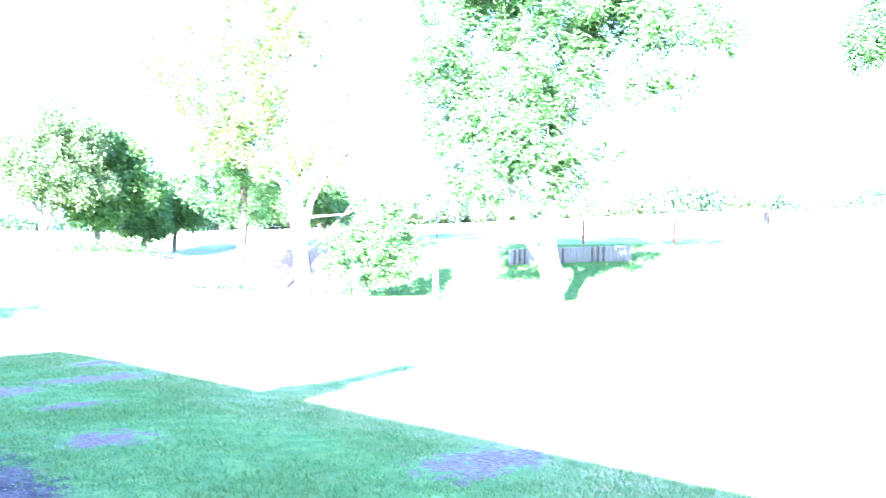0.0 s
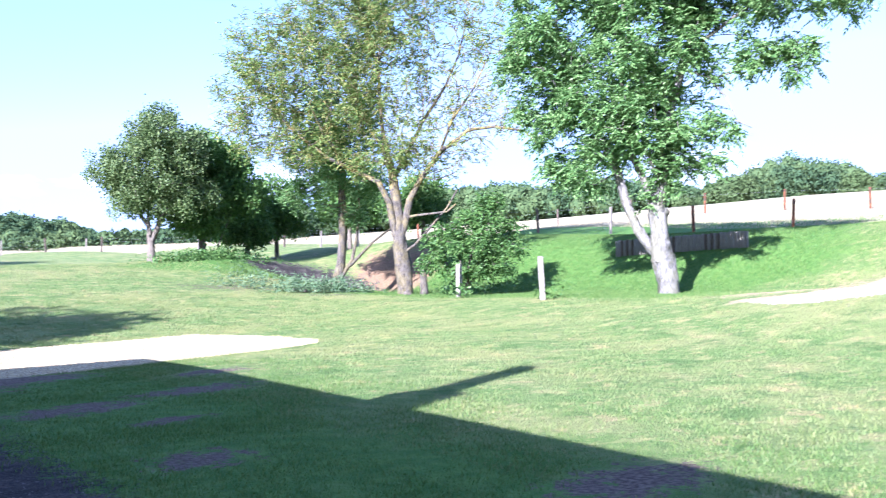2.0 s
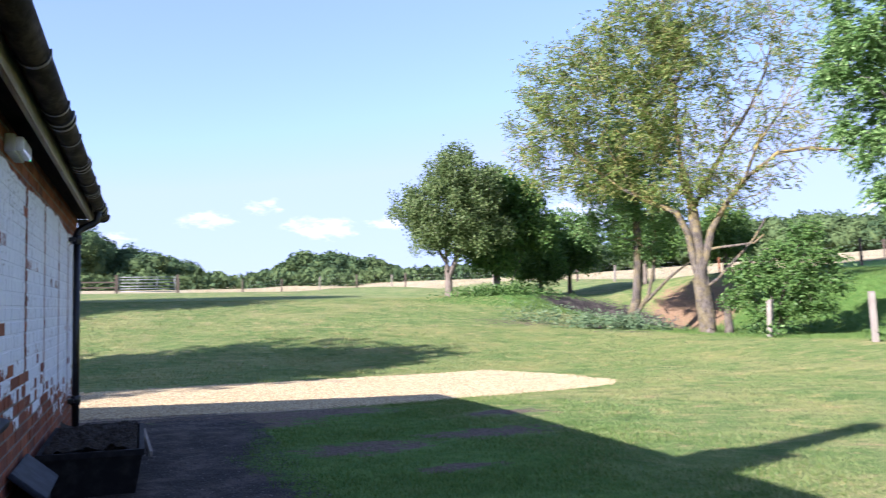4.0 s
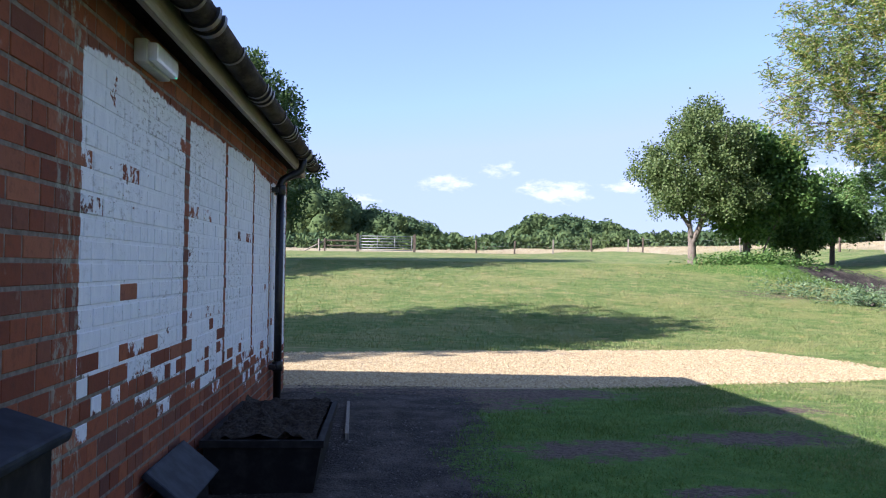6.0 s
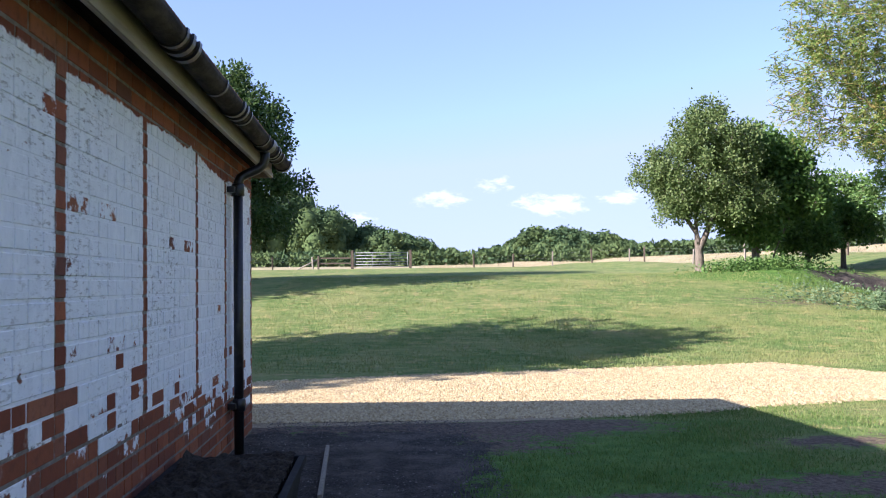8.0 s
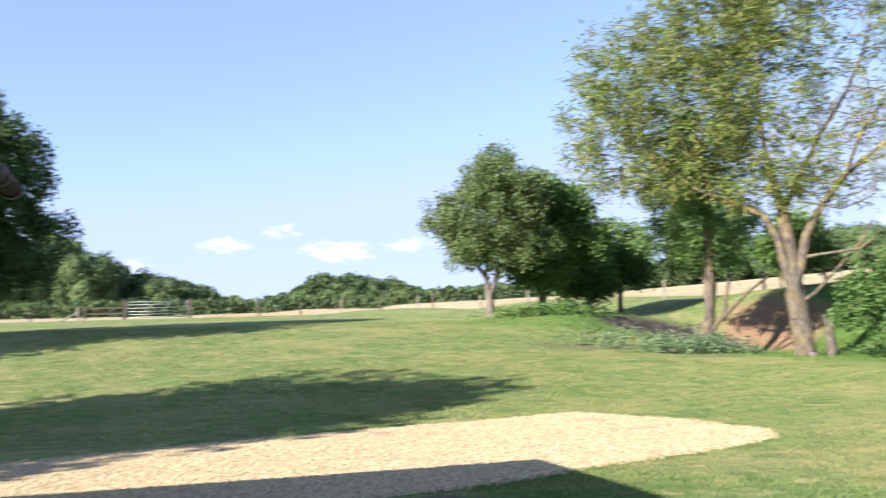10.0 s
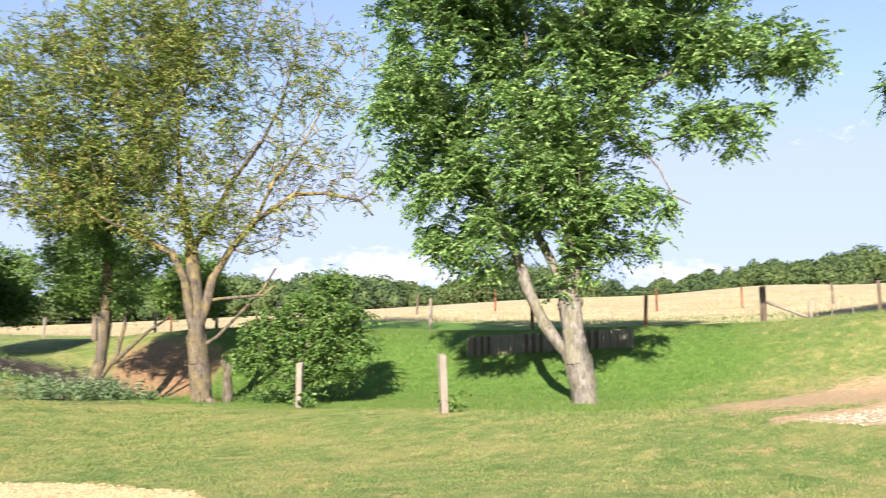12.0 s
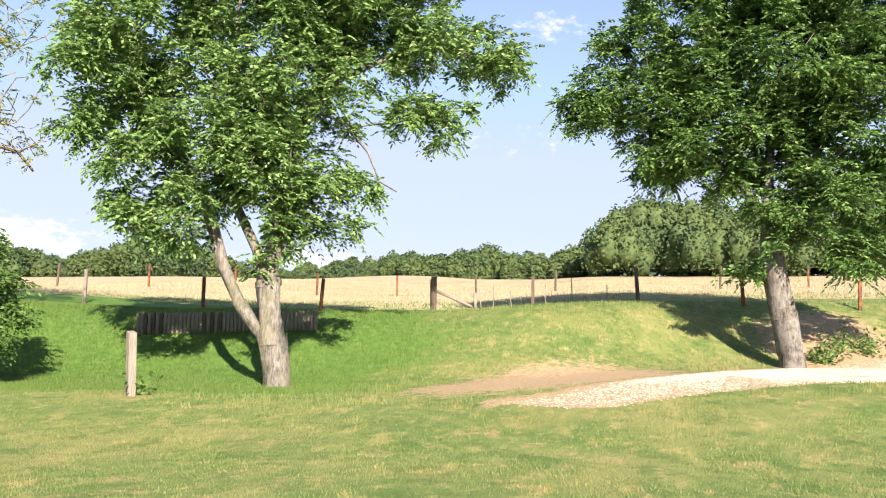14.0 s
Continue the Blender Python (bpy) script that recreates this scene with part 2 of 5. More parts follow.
grass = g.mix(g.math("MULTIPLY", g.step(fine, 0.45, 0.75), 0.4), grass, (0.059, 0.087, 0.020))
lush_shade_green = g.mix(g.step(g.noise(5, 5), 0.35, 0.7), (0.066, 0.148, 0.026), (0.118, 0.21, 0.042))
grass = g.mix(g.step(g.math("ADD", g.attr("lush"), g.math("MULTIPLY", g.math("SUBTRACT", g.noise(1.7, 6, 0.7), 0.5), 1.1)), 0.2, 0.75), grass, lush_shade_green)
dry = g.mix(g.step(g.noise(0.35, 5, 0.65), 0.35, 0.7), (0.36, 0.30, 0.175), (0.43, 0.37, 0.235))
dry = g.mix(g.math("MULTIPLY", g.step(g.noise(0.12, 4), 0.45, 0.7), 0.6), dry, (0.304, 0.288, 0.144))
grass = g.mix(g.step(g.math("ADD", g.attr("field"), g.math("MULTIPLY", g.math("SUBTRACT", mid, 0.5), 0.7)), 0.25, 0.75), grass, dry)


def ragged(name, noise_out, lo=0.42, hi=0.62, much=3.0):
    return g.step(g.math("ADD", g.attr(name), g.math("MULTIPLY", g.math("SUBTRACT", noise_out, 0.5), much)), lo, hi)


rag = g.noise(4.5, 9, 0.82)
earth = g.mix(g.step(g.noise(26, 5), 0.35, 0.7), (0.085, 0.062, 0.046), (0.19, 0.145, 0.108))
grass = g.mix(ragged("soil", rag), grass, earth)
sandy = g.mix(g.step(g.noise(14, 5), 0.3, 0.7), (0.37, 0.245, 0.15), (0.49, 0.355, 0.23))
sandy = g.mix(g.step(g.axis(1), 14.0, 20.0), sandy, g.mix(g.step(g.noise(9, 6, 0.7), 0.3, 0.7), (0.19, 0.105, 0.065), (0.31, 0.185, 0.12)))
grass = g.mix(g.math("MULTIPLY", ragged("sand", rag, 0.3, 0.75, 2.8), 0.85), grass, sandy)
tar = g.mix(g.step(g.noise(90, 3), 0.4, 0.7), (0.022, 0.019, 0.017), (0.082, 0.072, 0.062))
tar = g.mix(g.step(g.noise(2.2, 6, 0.7), 0.42, 0.66), tar, (0.11, 0.094, 0.078))
grass = g.mix(ragged("track", rag, 0.4, 0.6, 2.6), grass, tar)
pale = g.mix(g.step(g.voronoi(42), 0.1, 0.6), (0.46, 0.375, 0.25), (0.30, 0.235, 0.15))
grass = g.mix(ragged("gravel", rag, 0.4, 0.6, 1.2), grass, pale)
g.color(grass).bump(g.math("ADD", g.noise(45, 4), g.math("MULTIPLY", g.noise(6, 4), 1.5)), 0.9, 0.035)
LAWN = g.m

rings = np.concatenate([[0.004], np.arange(0.2, 32, 0.2), 32 * 1.05 ** np.arange(0, 84)])
turns = np.linspace(0, 2 * math.pi, 480, endpoint=False)
gx = np.concatenate([[2.0], (2 + rings[:, None] * np.sin(turns)).ravel()])
gy = np.concatenate([[5.0], (5 + rings[:, None] * np.cos(turns)).ravel()])
gz = ground_z(gx, gy)
lumps = np.array([noise.noise(Vector((x * 0.9, y * 0.9, 0))) + 0.5 * noise.noise(Vector((x * 2.3, y * 2.3, 3))) for x, y in zip(gx[:75000], gy[:75000])])
gz[:75000] += 0.018 * lumps * np.where(gx[:75000] < 0.3, 0, 1)
gv = np.stack([gx, gy, gz], 1)
i, j = np.meshgrid(np.arange(len(rings) - 1), np.arange(480), indexing="ij")
k0, k1 = 1 + i * 480 + j, 1 + i * 480 + (j + 1) % 480
gf = np.stack([k0, k0 + 480, k1 + 480, k1], -1).reshape(-1, 4)
gme = mesh_of("ground", gv, gf, LAWN, flat=False)
for name, values in zip(("gravel", "soil", "sand", "track", "field", "lush"), covers(gx, gy)):
    gme.attributes.new(name, "FLOAT", "POINT").data.foreach_set("value", np.asarray(values, np.float32))
ground = tagged(new("ground", gme), "mown lawn with bare patches rising to a dry field", "ground", kind="structure")

# ---- plain shapes ----
def box(bm, x0, x1, y0, y1, z0, z1, bevel=0.0, m=None):
    made = bmesh.ops.create_cube(bm, size=1.0)["verts"]
    for v in made:
        v.co = Vector(((x0 + x1) / 2 + v.co.x * (x1 - x0), (y0 + y1) / 2 + v.co.y * (y1 - y0), (z0 + z1) / 2 + v.co.z * (z1 - z0)))
    if bevel:
        edges = list({e for v in made for e in v.link_edges})
        made = list({v for f in bmesh.ops.bevel(bm, geom=edges, offset=bevel, segments=2, affect="EDGES", profile=0.6)["faces"] for v in f.verts} | {v for v in made if v.is_valid})
    if m is not None:
        bmesh.ops.transform(bm, matrix=m, verts=made)
    return made


def tube(bm, points, radius, sides=10, caps=True):
    """A round bar along points; radius a number or one for each point."""
    pts = [Vector(p) for p in points]
    rad = radius if isinstance(radius, (list, tuple)) else [radius] * len(pts)
    loops = []
    side = None
    for n, p in enumerate(pts):
        d = (pts[min(n + 1, len(pts) - 1)] - pts[max(n - 1, 0)]).normalized()
        if side is None:
            side = d.orthogonal().normalized()
        side = (side - d * side.dot(d)).normalized()
        up = d.cross(side)
        loops.append([bm.verts.new(p + rad[n] * (math.cos(a) * side + math.sin(a) * up)) for a in (2 * math.pi * q / sides for q in range(sides))])
    for a, b in zip(loops, loops[1:]):
        for q in range(sides):
            f = bm.faces.new((a[q], a[(q + 1) % sides], b[(q + 1) % sides], b[q]))
            f.smooth = True
    if caps:
        bm.faces.new(loops[0][::-1])
        bm.faces.new(loops[-1])


def mesh_from(name, bm, mat):
    me = bpy.data.meshes.new(name)
    bmesh.ops.recalc_face_normals(bm, faces=bm.faces)
    bm.to_mesh(me)
    bm.free()
    me.materials.append(mat)
    return me


def part(name, bm, mat, parent, label=""):
    ob = new(name, mesh_from(name, bm, mat) if isinstance(bm, bmesh.types.BMesh) else bm)
    ob.parent = parent
    return tagged(ob, label)


def thing(name, label, category, at=(0, 0, 0), turn=0.0, group="", kind=""):
    ob = new(name)
    ob.matrix_basis = pose(*at, 0, 0, turn)
    return tagged(ob, label, category, group, kind)


def gz1(x, y):
    return float(ground_z(x, y))


# ---- materials of built things ----
COURSE, EAVE, WALL_END = 0.08, 2.16, 9.78


def masonry(name, joint):
    """Red brick or its mortar, under flaking white paint on the long panels."""
    m = Mat(name, 0.85, spec=0.2)
    r = m.random()
    if joint:
        bare = m.mix(m.step(m.noise(30, 5), 0.3, 0.7), (0.13, 0.105, 0.085), (0.25, 0.215, 0.18))
    else:
        bare = m.ramp(r, (0.0, (0.165, 0.048, 0.026)), (0.35, (0.24, 0.074, 0.036)), (0.6, (0.30, 0.098, 0.046)), (0.8, (0.13, 0.05, 0.036)), (1.0, (0.33, 0.125, 0.065)))
        bare = m.mix(m.math("MULTIPLY", m.step(m.noise(24, 6, 0.7), 0.45, 0.75), 0.5), bare, (0.08, 0.038, 0.03))
        bare = m.mix(m.math("MULTIPLY", m.step(m.noise(7, 5), 0.62, 0.75), 0.5), bare, (0.40, 0.33, 0.26))
    y, z = m.axis(1), m.axis(2)
    low = m.math("SUBTRACT", z, m.math("SUBTRACT", 1.37, m.math("MULTIPLY", y, m.math("SUBTRACT", 0.155, m.math("MULTIPLY", y, 0.0055)))))
    jitter = m.math("MULTIPLY", m.math("SUBTRACT", r, 0.5), 0.0 if joint else 0.42)
    ragged_edge = m.math("ADD", jitter, m.math("MULTIPLY", m.math("SUBTRACT", m.noise(11, 6, 0.7, (1, 1.0, 1.0)), 0.5), 0.3))
    paint = m.step(m.math("ADD", low, ragged_edge), -0.012, 0.012)
    paint = m.math("MULTIPLY", paint, m.step(m.math("ADD", z, m.math("ADD", m.math("MULTIPLY", m.noise(9, 5, 0.7), 0.09), m.math("MULTIPLY", m.math("SUBTRACT", m.noise(0.9, 2), 0.5), 0.22))), 2.085, 2.095, 1.0, 0.0))
    paint = m.math("MULTIPLY", paint, m.step(m.math("ADD", y, m.math("MULTIPLY", m.noise(16, 4), 0.05)), 3.715, 3.725))
    # whole brick faces have shed their paint here and there, more of them low down
    shed = m.math("FRACT", m.math("MULTIPLY", r, 7.31))
    odds = m.step(low, 0.0, 0.6, 0.11, 0.014)
    worn = m.step(m.math("ADD", m.math("SUBTRACT", shed, odds), m.math("MULTIPLY", m.math("SUBTRACT", m.noise(14, 6, 0.7), 0.47), 0.16)), -0.004, 0.004)
    flakes = 1.0 if joint else worn
    nicks = m.step(m.noise(17, 6, 0.75, (1, 0.8, 1.5)), 0.33, 0.338)
    nicks = m.math("MULTIPLY", nicks, m.step(m.noise(2.0, 6, 0.62, (1, 1.1, 0.9)), 0.345, 0.352))
    paint = m.math("MULTIPLY", paint, m.math("MULTIPLY", flakes, nicks))
    for s, w in ((5.27, 0.05), (6.375, 0.038), (7.545, 0.034), (8.52, 0.035)):
        wob = m.math("ADD", m.math("ABSOLUTE", m.math("SUBTRACT", y, s)), m.math("MULTIPLY", m.math("SUBTRACT", m.noise(20, 5, 0.7), 0.5), 0.03))
        paint = m.math("MULTIPLY", paint, m.step(wob, w - 0.006, w + 0.006))
    corner_wear = m.step(m.math("ADD", m.math("SUBTRACT", WALL_END, y), m.math("MULTIPLY", m.math("SUBTRACT", m.noise(9, 5, 0.7), 0.5), 0.34)), 0.06, 0.075)
    paint = m.math("MULTIPLY", paint, corner_wear)
    white = m.mix(m.step(m.noise(11, 6, 0.7, (1, 1.5, 0.6)), 0.35, 0.75), (0.75, 0.765, 0.80), (0.85, 0.86, 0.885))
    white = m.mix(m.math("MULTIPLY", m.step(m.noise(38, 5, 0.7, (1, 2, 0.5)), 0.58, 0.72), 0.7), white, (0.30, 0.31, 0.32))
    grime = m.math("MULTIPLY", m.step(m.noise(26, 7, 0.78, (1, 0.55, 1.8)), 0.52, 0.62), m.step(m.noise(1.4, 4), 0.42, 0.62))
    white = m.mix(m.math("MULTIPLY", grime, 0.8), white, (0.22, 0.20, 0.19))
    pier_lime = m.math("MULTIPLY", m.step(m.math("ABSOLUTE", m.math("SUBTRACT", y, 3.60)), 0.10, 0.16, 1.0, 0.0), m.step(m.noise(12, 7, 0.75, (1, 1.4, 0.8)), 0.5, 0.6))
    bare = m.mix(m.math("MULTIPLY", pier_lime, 0.7), bare, (0.34, 0.36, 0.29))
    m.color(m.mix(paint, bare, white))
    m.bump(m.math("ADD", m.math("MULTIPLY", paint, 0.5), m.math("MULTIPLY", m.noise(70, 5), 0.5)), 0.5, 0.006)
    return m.m


BRICK, MORTAR = masonry("brick", False), masonry("mortar", True)
m = Mat("plain_brickwork", 0.85, spec=0.2)
PLAIN = m.color(m.mix(m.step(m.noise(6, 6), 0.3, 0.7), (0.20, 0.07, 0.04), (0.32, 0.11, 0.06))).bump(m.noise(25, 5), 0.4, 0.01).m
m = Mat("black_paint", 0.38, spec=0.5)
BLACK = m.color(m.mix(m.step(m.noise(22, 5), 0.5, 0.75), (0.010, 0.010, 0.011), (0.03, 0.028, 0.026))).bump(m.noise(60, 4), 0.15, 0.003).m
m = Mat("gutter_iron", 0.75, spec=0.05)
IRON = m.color(m.mix(m.step(m.noise(9, 6, 0.7, (1, 0.4, 1)), 0.4, 0.7), (0.022, 0.018, 0.014), (0.085, 0.068, 0.052))).bump(m.noise(35, 5), 0.3, 0.004).m
m = Mat("fascia_paint", 0.6, spec=0.3)
FASCIA = m.color(m.mix(m.step(m.noise(7, 6, 0.7, (1, 0.25, 2)), 0.35, 0.75), (0.34, 0.295, 0.225), (0.21, 0.175, 0.125))).bump(m.noise(30, 5, 0.6, (1, 0.15, 3)), 0.3, 0.004).m
m = Mat("roof_tile", 0.8)
TILE = m.color(m.mix(m.step(m.noise(8, 6), 0.3, 0.7), (0.16, 0.07, 0.045), (0.26, 0.12, 0.075))).bump(m.noise(30, 5), 0.4, 0.01).m
m = Mat("weathered_wood", 0.85)
WOOD = m.color(m.mix(m.step(m.noise(18, 6, 0.7, (3, 3, 0.25)), 0.3, 0.72), (0.15, 0.13, 0.105), (0.29, 0.26, 0.215))).bump(m.noise(30, 6, 0.7, (3, 3, 0.2)), 0.6, 0.008).m
m = Mat("dark_wood", 0.85)
DARKWOOD = m.color(m.mix(m.step(m.noise(14, 6, 0.7, (3, 3, 0.3)), 0.3, 0.7), (0.055, 0.042, 0.033), (0.15, 0.115, 0.085))).bump(m.noise(25, 6, 0.7, (3, 3, 0.2)), 0.5, 0.008).m
# soffit wood in near black: the shade under the eaves is in the colour
m = Mat("eaves_shade_wood", 0.9, spec=0.05)
EAVES_SHADE_WOOD = m.color(m.mix(m.step(m.noise(14, 6, 0.7, (3, 0.3, 3)), 0.3, 0.7), (0.010, 0.008, 0.006), (0.03, 0.022, 0.016))).bump(m.noise(25, 6, 0.7, (3, 0.2, 3)), 0.5, 0.008).m
m = Mat("rusty_post", 0.8)
RUST = m.color(m.mix(m.step(m.noise(6, 5), 0.35, 0.65), (0.05, 0.035, 0.03), (0.24, 0.085, 0.03))).bump(m.noise(40, 5), 0.4, 0.004).m
m = Mat("galvanised_steel", 0.6, metal=0.3)
STEEL = m.color(m.mix(m.step(m.voronoi(30), 0.1, 0.5), (0.17, 0.18, 0.18), (0.26, 0.27, 0.27))).m
m = Mat("black_plastic", 0.75, spec=0.15)
PLASTIC = m.color(m.mix(m.step(m.noise(12, 5), 0.4, 0.75), (0.009, 0.009, 0.010), (0.026, 0.025, 0.024))).bump(m.noise(60, 4), 0.2, 0.003).m
m = Mat("slate_blue_plastic", 0.7, spec=0.2)
SLATE = m.color(m.mix(m.step(m.noise(10, 5), 0.35, 0.7), (0.016, 0.02, 0.028), (0.035, 0.042, 0.055))).bump(m.noise(50, 4), 0.15, 0.003).m
m = Mat("potting_soil", 0.95)
SOIL = m.color(m.mix(m.step(m.noise(50, 6, 0.75), 0.3, 0.7), (0.012, 0.010, 0.008), (0.07, 0.055, 0.04))).bump(m.noise(45, 6, 0.75), 1.0, 0.03).m
m = Mat("stone", 0.85)
r = m.random()
STONE = m.color(m.ramp(r, (0.0, (0.25, 0.185, 0.092)), (0.3, (0.385, 0.295, 0.152)), (0.6, (0.47, 0.375, 0.20)), (0.85, (0.54, 0.45, 0.265)), (1.0, (0.30, 0.24, 0.155)))).bump(m.noise(90, 3), 0.3, 0.004).m
m = Mat("grey_housing", 0.5, spec=0.4)
HOUSING = m.color(m.mix(m.step(m.noise(14, 5), 0.4, 0.7), (0.50, 0.50, 0.48), (0.36, 0.36, 0.34))).m
m = Mat("diffuser", 0.18, spec=0.6)
DIFFUSER = m.color(m.mix(m.step(m.noise(10, 4), 0.4, 0.7), (0.80, 0.80, 0.80), (0.70, 0.69, 0.68))).m
m = Mat("green_led", 0.4)
m.b.inputs["Emission Color"].default_value, m.b.inputs["Emission Strength"].default_value = (0.1, 1.0, 0.45, 1), 0.5
LED = m.color((0.05, 0.5, 0.2)).m
m = Mat("concrete", 0.9)
CONCRETE = m.color(m.mix(m.step(m.noise(9, 6), 0.3, 0.7), (0.24, 0.23, 0.21), (0.38, 0.36, 0.33))).bump(m.noise(50, 5), 0.3, 0.005).m

# ---- the brick outbuilding ----
DOOR0, DOOR1, SOUTH, DEEP = -3.1, -1.1, -9.0, -5.2
bm = bmesh.new()
box(bm, -0.3, -0.0025, DOOR1, WALL_END - 0.012, -0.3, EAVE + 0.12)
wall = tagged(new("wall_east", mesh_from("wall_east", bm, MORTAR)), "red brick wall with flaking white paint", "wall", kind="structure")
bm = bmesh.new()
box(bm, -0.3, 0.0, SOUTH, DOOR0, -0.3, EAVE + 0.12)
box(bm, -0.3, 0.0, DOOR0, DOOR1, 2.06, EAVE + 0.12)
tagged(new("wall_east_south", mesh_from("wall_east_south", bm, PLAIN)), "plain red brick wall beside the doorway", "wall", kind="structure")
for name, dims in (("wall_north", (DEEP, -0.3, WALL_END - 0.3, WALL_END - 0.012)), ("wall_south", (DEEP, -0.3, SOUTH, SOUTH + 0.3)), ("wall_west", (DEEP - 0.3, DEEP, SOUTH, WALL_END - 0.012))):
    bm = bmesh.new()
    box(bm, *dims, -0.3, EAVE + 0.12)
    if name == "wall_south":
        y0, y1 = dims[2], dims[3]
        mid_x = (DEEP - 0.3) / 2
        tri = [[bm.verts.new((x, y, z)) for x, z in ((DEEP, EAVE + 0.12), (-0.3, EAVE + 0.12), (mid_x, EAVE + 0.98))] for y in (y0, y1)]
        bm.faces.new(tri[0]), bm.faces.new(tri[1][::-1])
        for q in range(3):
            bm.faces.new((tri[0][q], tri[0][(q + 1) % 3], tri[1][(q + 1) % 3], tri[1][q]))
    tagged(new(name, mesh_from(name, bm, PLAIN)), "plain red brick wall of the outbuilding", "wall", kind="structure")
bm = bmesh.new()
box(bm, DEEP, -0.3, SOUTH + 0.3, WALL_END - 0.3, -0.2, 0.03)
box(bm, -0.3, 0.0, DOOR0, DOOR1, -0.2, 0.03)
tagged(new("floor", mesh_from("floor", bm, CONCRETE)), "grey concrete floor inside the outbuilding", "floor", kind="structure")
bm = bmesh.new()
box(bm, DEEP, -0.3, SOUTH + 0.3, WALL_END - 0.3, EAVE, EAVE + 0.06)
m = Mat("ceiling_paint", 0.8)
tagged(new("ceiling", mesh_from("ceiling", bm, m.color(m.mix(m.noise(4, 4), (0.7, 0.7, 0.68), (0.78, 0.78, 0.76))).m)), "white painted ceiling inside the outbuilding", "ceiling", kind="structure")

RIDGE_X, RIDGE_Z = (DEEP - 0.3) / 2, EAVE + 1.2
roof = thing("roof", "low red tiled roof with eaves board", "roof", kind="structure")
HIP_TOP, HIP_FOOT, RISE, ROWS_N = WALL_END - 2.9, WALL_END + 0.1, RIDGE_Z - EAVE - 0.2, 14


def tile_row(bm, near, far, q):
    """One row of tiles between two lines of the slope, lapped over the next."""
    za, zb = RIDGE_Z - RISE * q / ROWS_N, RIDGE_Z - RISE * (q + 1.02) / ROWS_N
    vs = [bm.verts.new((x, y, z)) for k in (0, 1) for (x, y), z in ((near[k], za - 0.045), (far[k], zb - 0.03), (far[k], zb + 0.02), (near[k], za + 0.005))]
    for f in ((0, 1, 2, 3), (7, 6, 5, 4), (0, 4, 5, 1), (1, 5, 6, 2), (2, 6, 7, 3), (3, 7, 4, 0)):
        bm.faces.new([vs[n] for n in f])


for edge_x in (0.295, DEEP - 0.66):
    bm = bmesh.new()
    run = edge_x - RIDGE_X
    for q in range(ROWS_N):
        lines = [[(RIDGE_X + run * a, SOUTH - 0.1), (RIDGE_X + run * a, HIP_TOP + (HIP_FOOT - HIP_TOP) * a)] for a in (q / ROWS_N, (q + 1.02) / ROWS_N)]
        tile_row(bm, *lines, q)
    part("roof_slope", bm, TILE, roof)
bm = bmesh.new()
for q in range(ROWS_N):
    lines = [[(RIDGE_X - (RIDGE_X - DEEP + 0.66) * a, HIP_TOP + (HIP_FOOT - HIP_TOP) * a), (RIDGE_X + (0.295 - RIDGE_X) * a, HIP_TOP + (HIP_FOOT - HIP_TOP) * a)] for a in (q / ROWS_N + 0.001, (q + 1.02) / ROWS_N)]
    tile_row(bm, *lines, q)
part("hip_slope", bm, TILE, roof)
bm = bmesh.new()
tube(bm, [(RIDGE_X, SOUTH - 0.1, RIDGE_Z), (RIDGE_X, HIP_TOP, RIDGE_Z)], 0.09, 10)
part("ridge_tile", bm, TILE, roof)
bm = bmesh.new()
box(bm, 0.155, 0.174, SOUTH - 0.05, WALL_END + 0.06, EAVE + 0.035, EAVE + 0.185, 0.004)
box(bm, 0.174, 0.184, SOUTH - 0.05, WALL_END + 0.06, EAVE + 0.035, EAVE + 0.075, 0.003)
box(bm, 0.002, 0.155, WALL_END + 0.03, WALL_END + 0.058, EAVE + 0.035, EAVE + 0.12, 0.003)
part("fascia_board", bm, FASCIA, roof, "cream painted eaves board, weathered")
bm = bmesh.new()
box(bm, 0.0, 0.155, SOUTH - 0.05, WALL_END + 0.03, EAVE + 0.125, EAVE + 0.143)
part("soffit_board", bm, EAVES_SHADE_WOOD, roof, "soffit boards coloured near black for the shade under the eaves")

chimney = thing("chimney", "red brick chimney stack with a clay pot", "chimney", (RIDGE_X + 0.1, 1.95, 0))
bm = bmesh.new()
box(bm, -0.24, 0.24, -0.25, 0.25, RIDGE_Z - 0.3, 4.3, 0.01)
box(bm, -0.26, 0.26, -0.27, 0.27, 4.22, 4.31, 0.01)
part("stack", bm, PLAIN, chimney)
bm = bmesh.new()
tube(bm, [(0, 0, 4.30), (0, 0, 4.45), (0, 0, 5.25), (0, 0, 5.32), (0, 0, 5.38)], [0.2, 0.19, 0.155, 0.17, 0.16], 14)
part("pot", bm, TILE, chimney, "clay pot")

# half-round gutter with collars and brackets
gutter = thing("gutter", "dark half-round iron gutter under the tiles", "gutter")
gx0, gz0, gr = 0.262, EAVE + 0.170, 0.069
bm = bmesh.new()
loops = []
for y in (SOUTH - 0.1, -4.0, 0.0, 2.0, 4.0, 6.0, 8.0, WALL_END + 0.12):
    loops.append([bm.verts.new((gx0 + rr * math.cos(a), y, gz0 + rr * math.sin(a))) for rr, order in ((gr, 1), (gr - 0.008, -1))
                  for a in [math.pi + math.pi * q / 12 for q in range(13)][::order]])
for a, b in zip(loops, loops[1:]):
    for q in range(26):
        f = bm.faces.new((a[q], a[(q + 1) % 26], b[(q + 1) % 26], b[q]))
        f.smooth = True
bm.faces.new(loops[0]), bm.faces.new(loops[-1][::-1])
part("trough", bm, IRON, gutter)


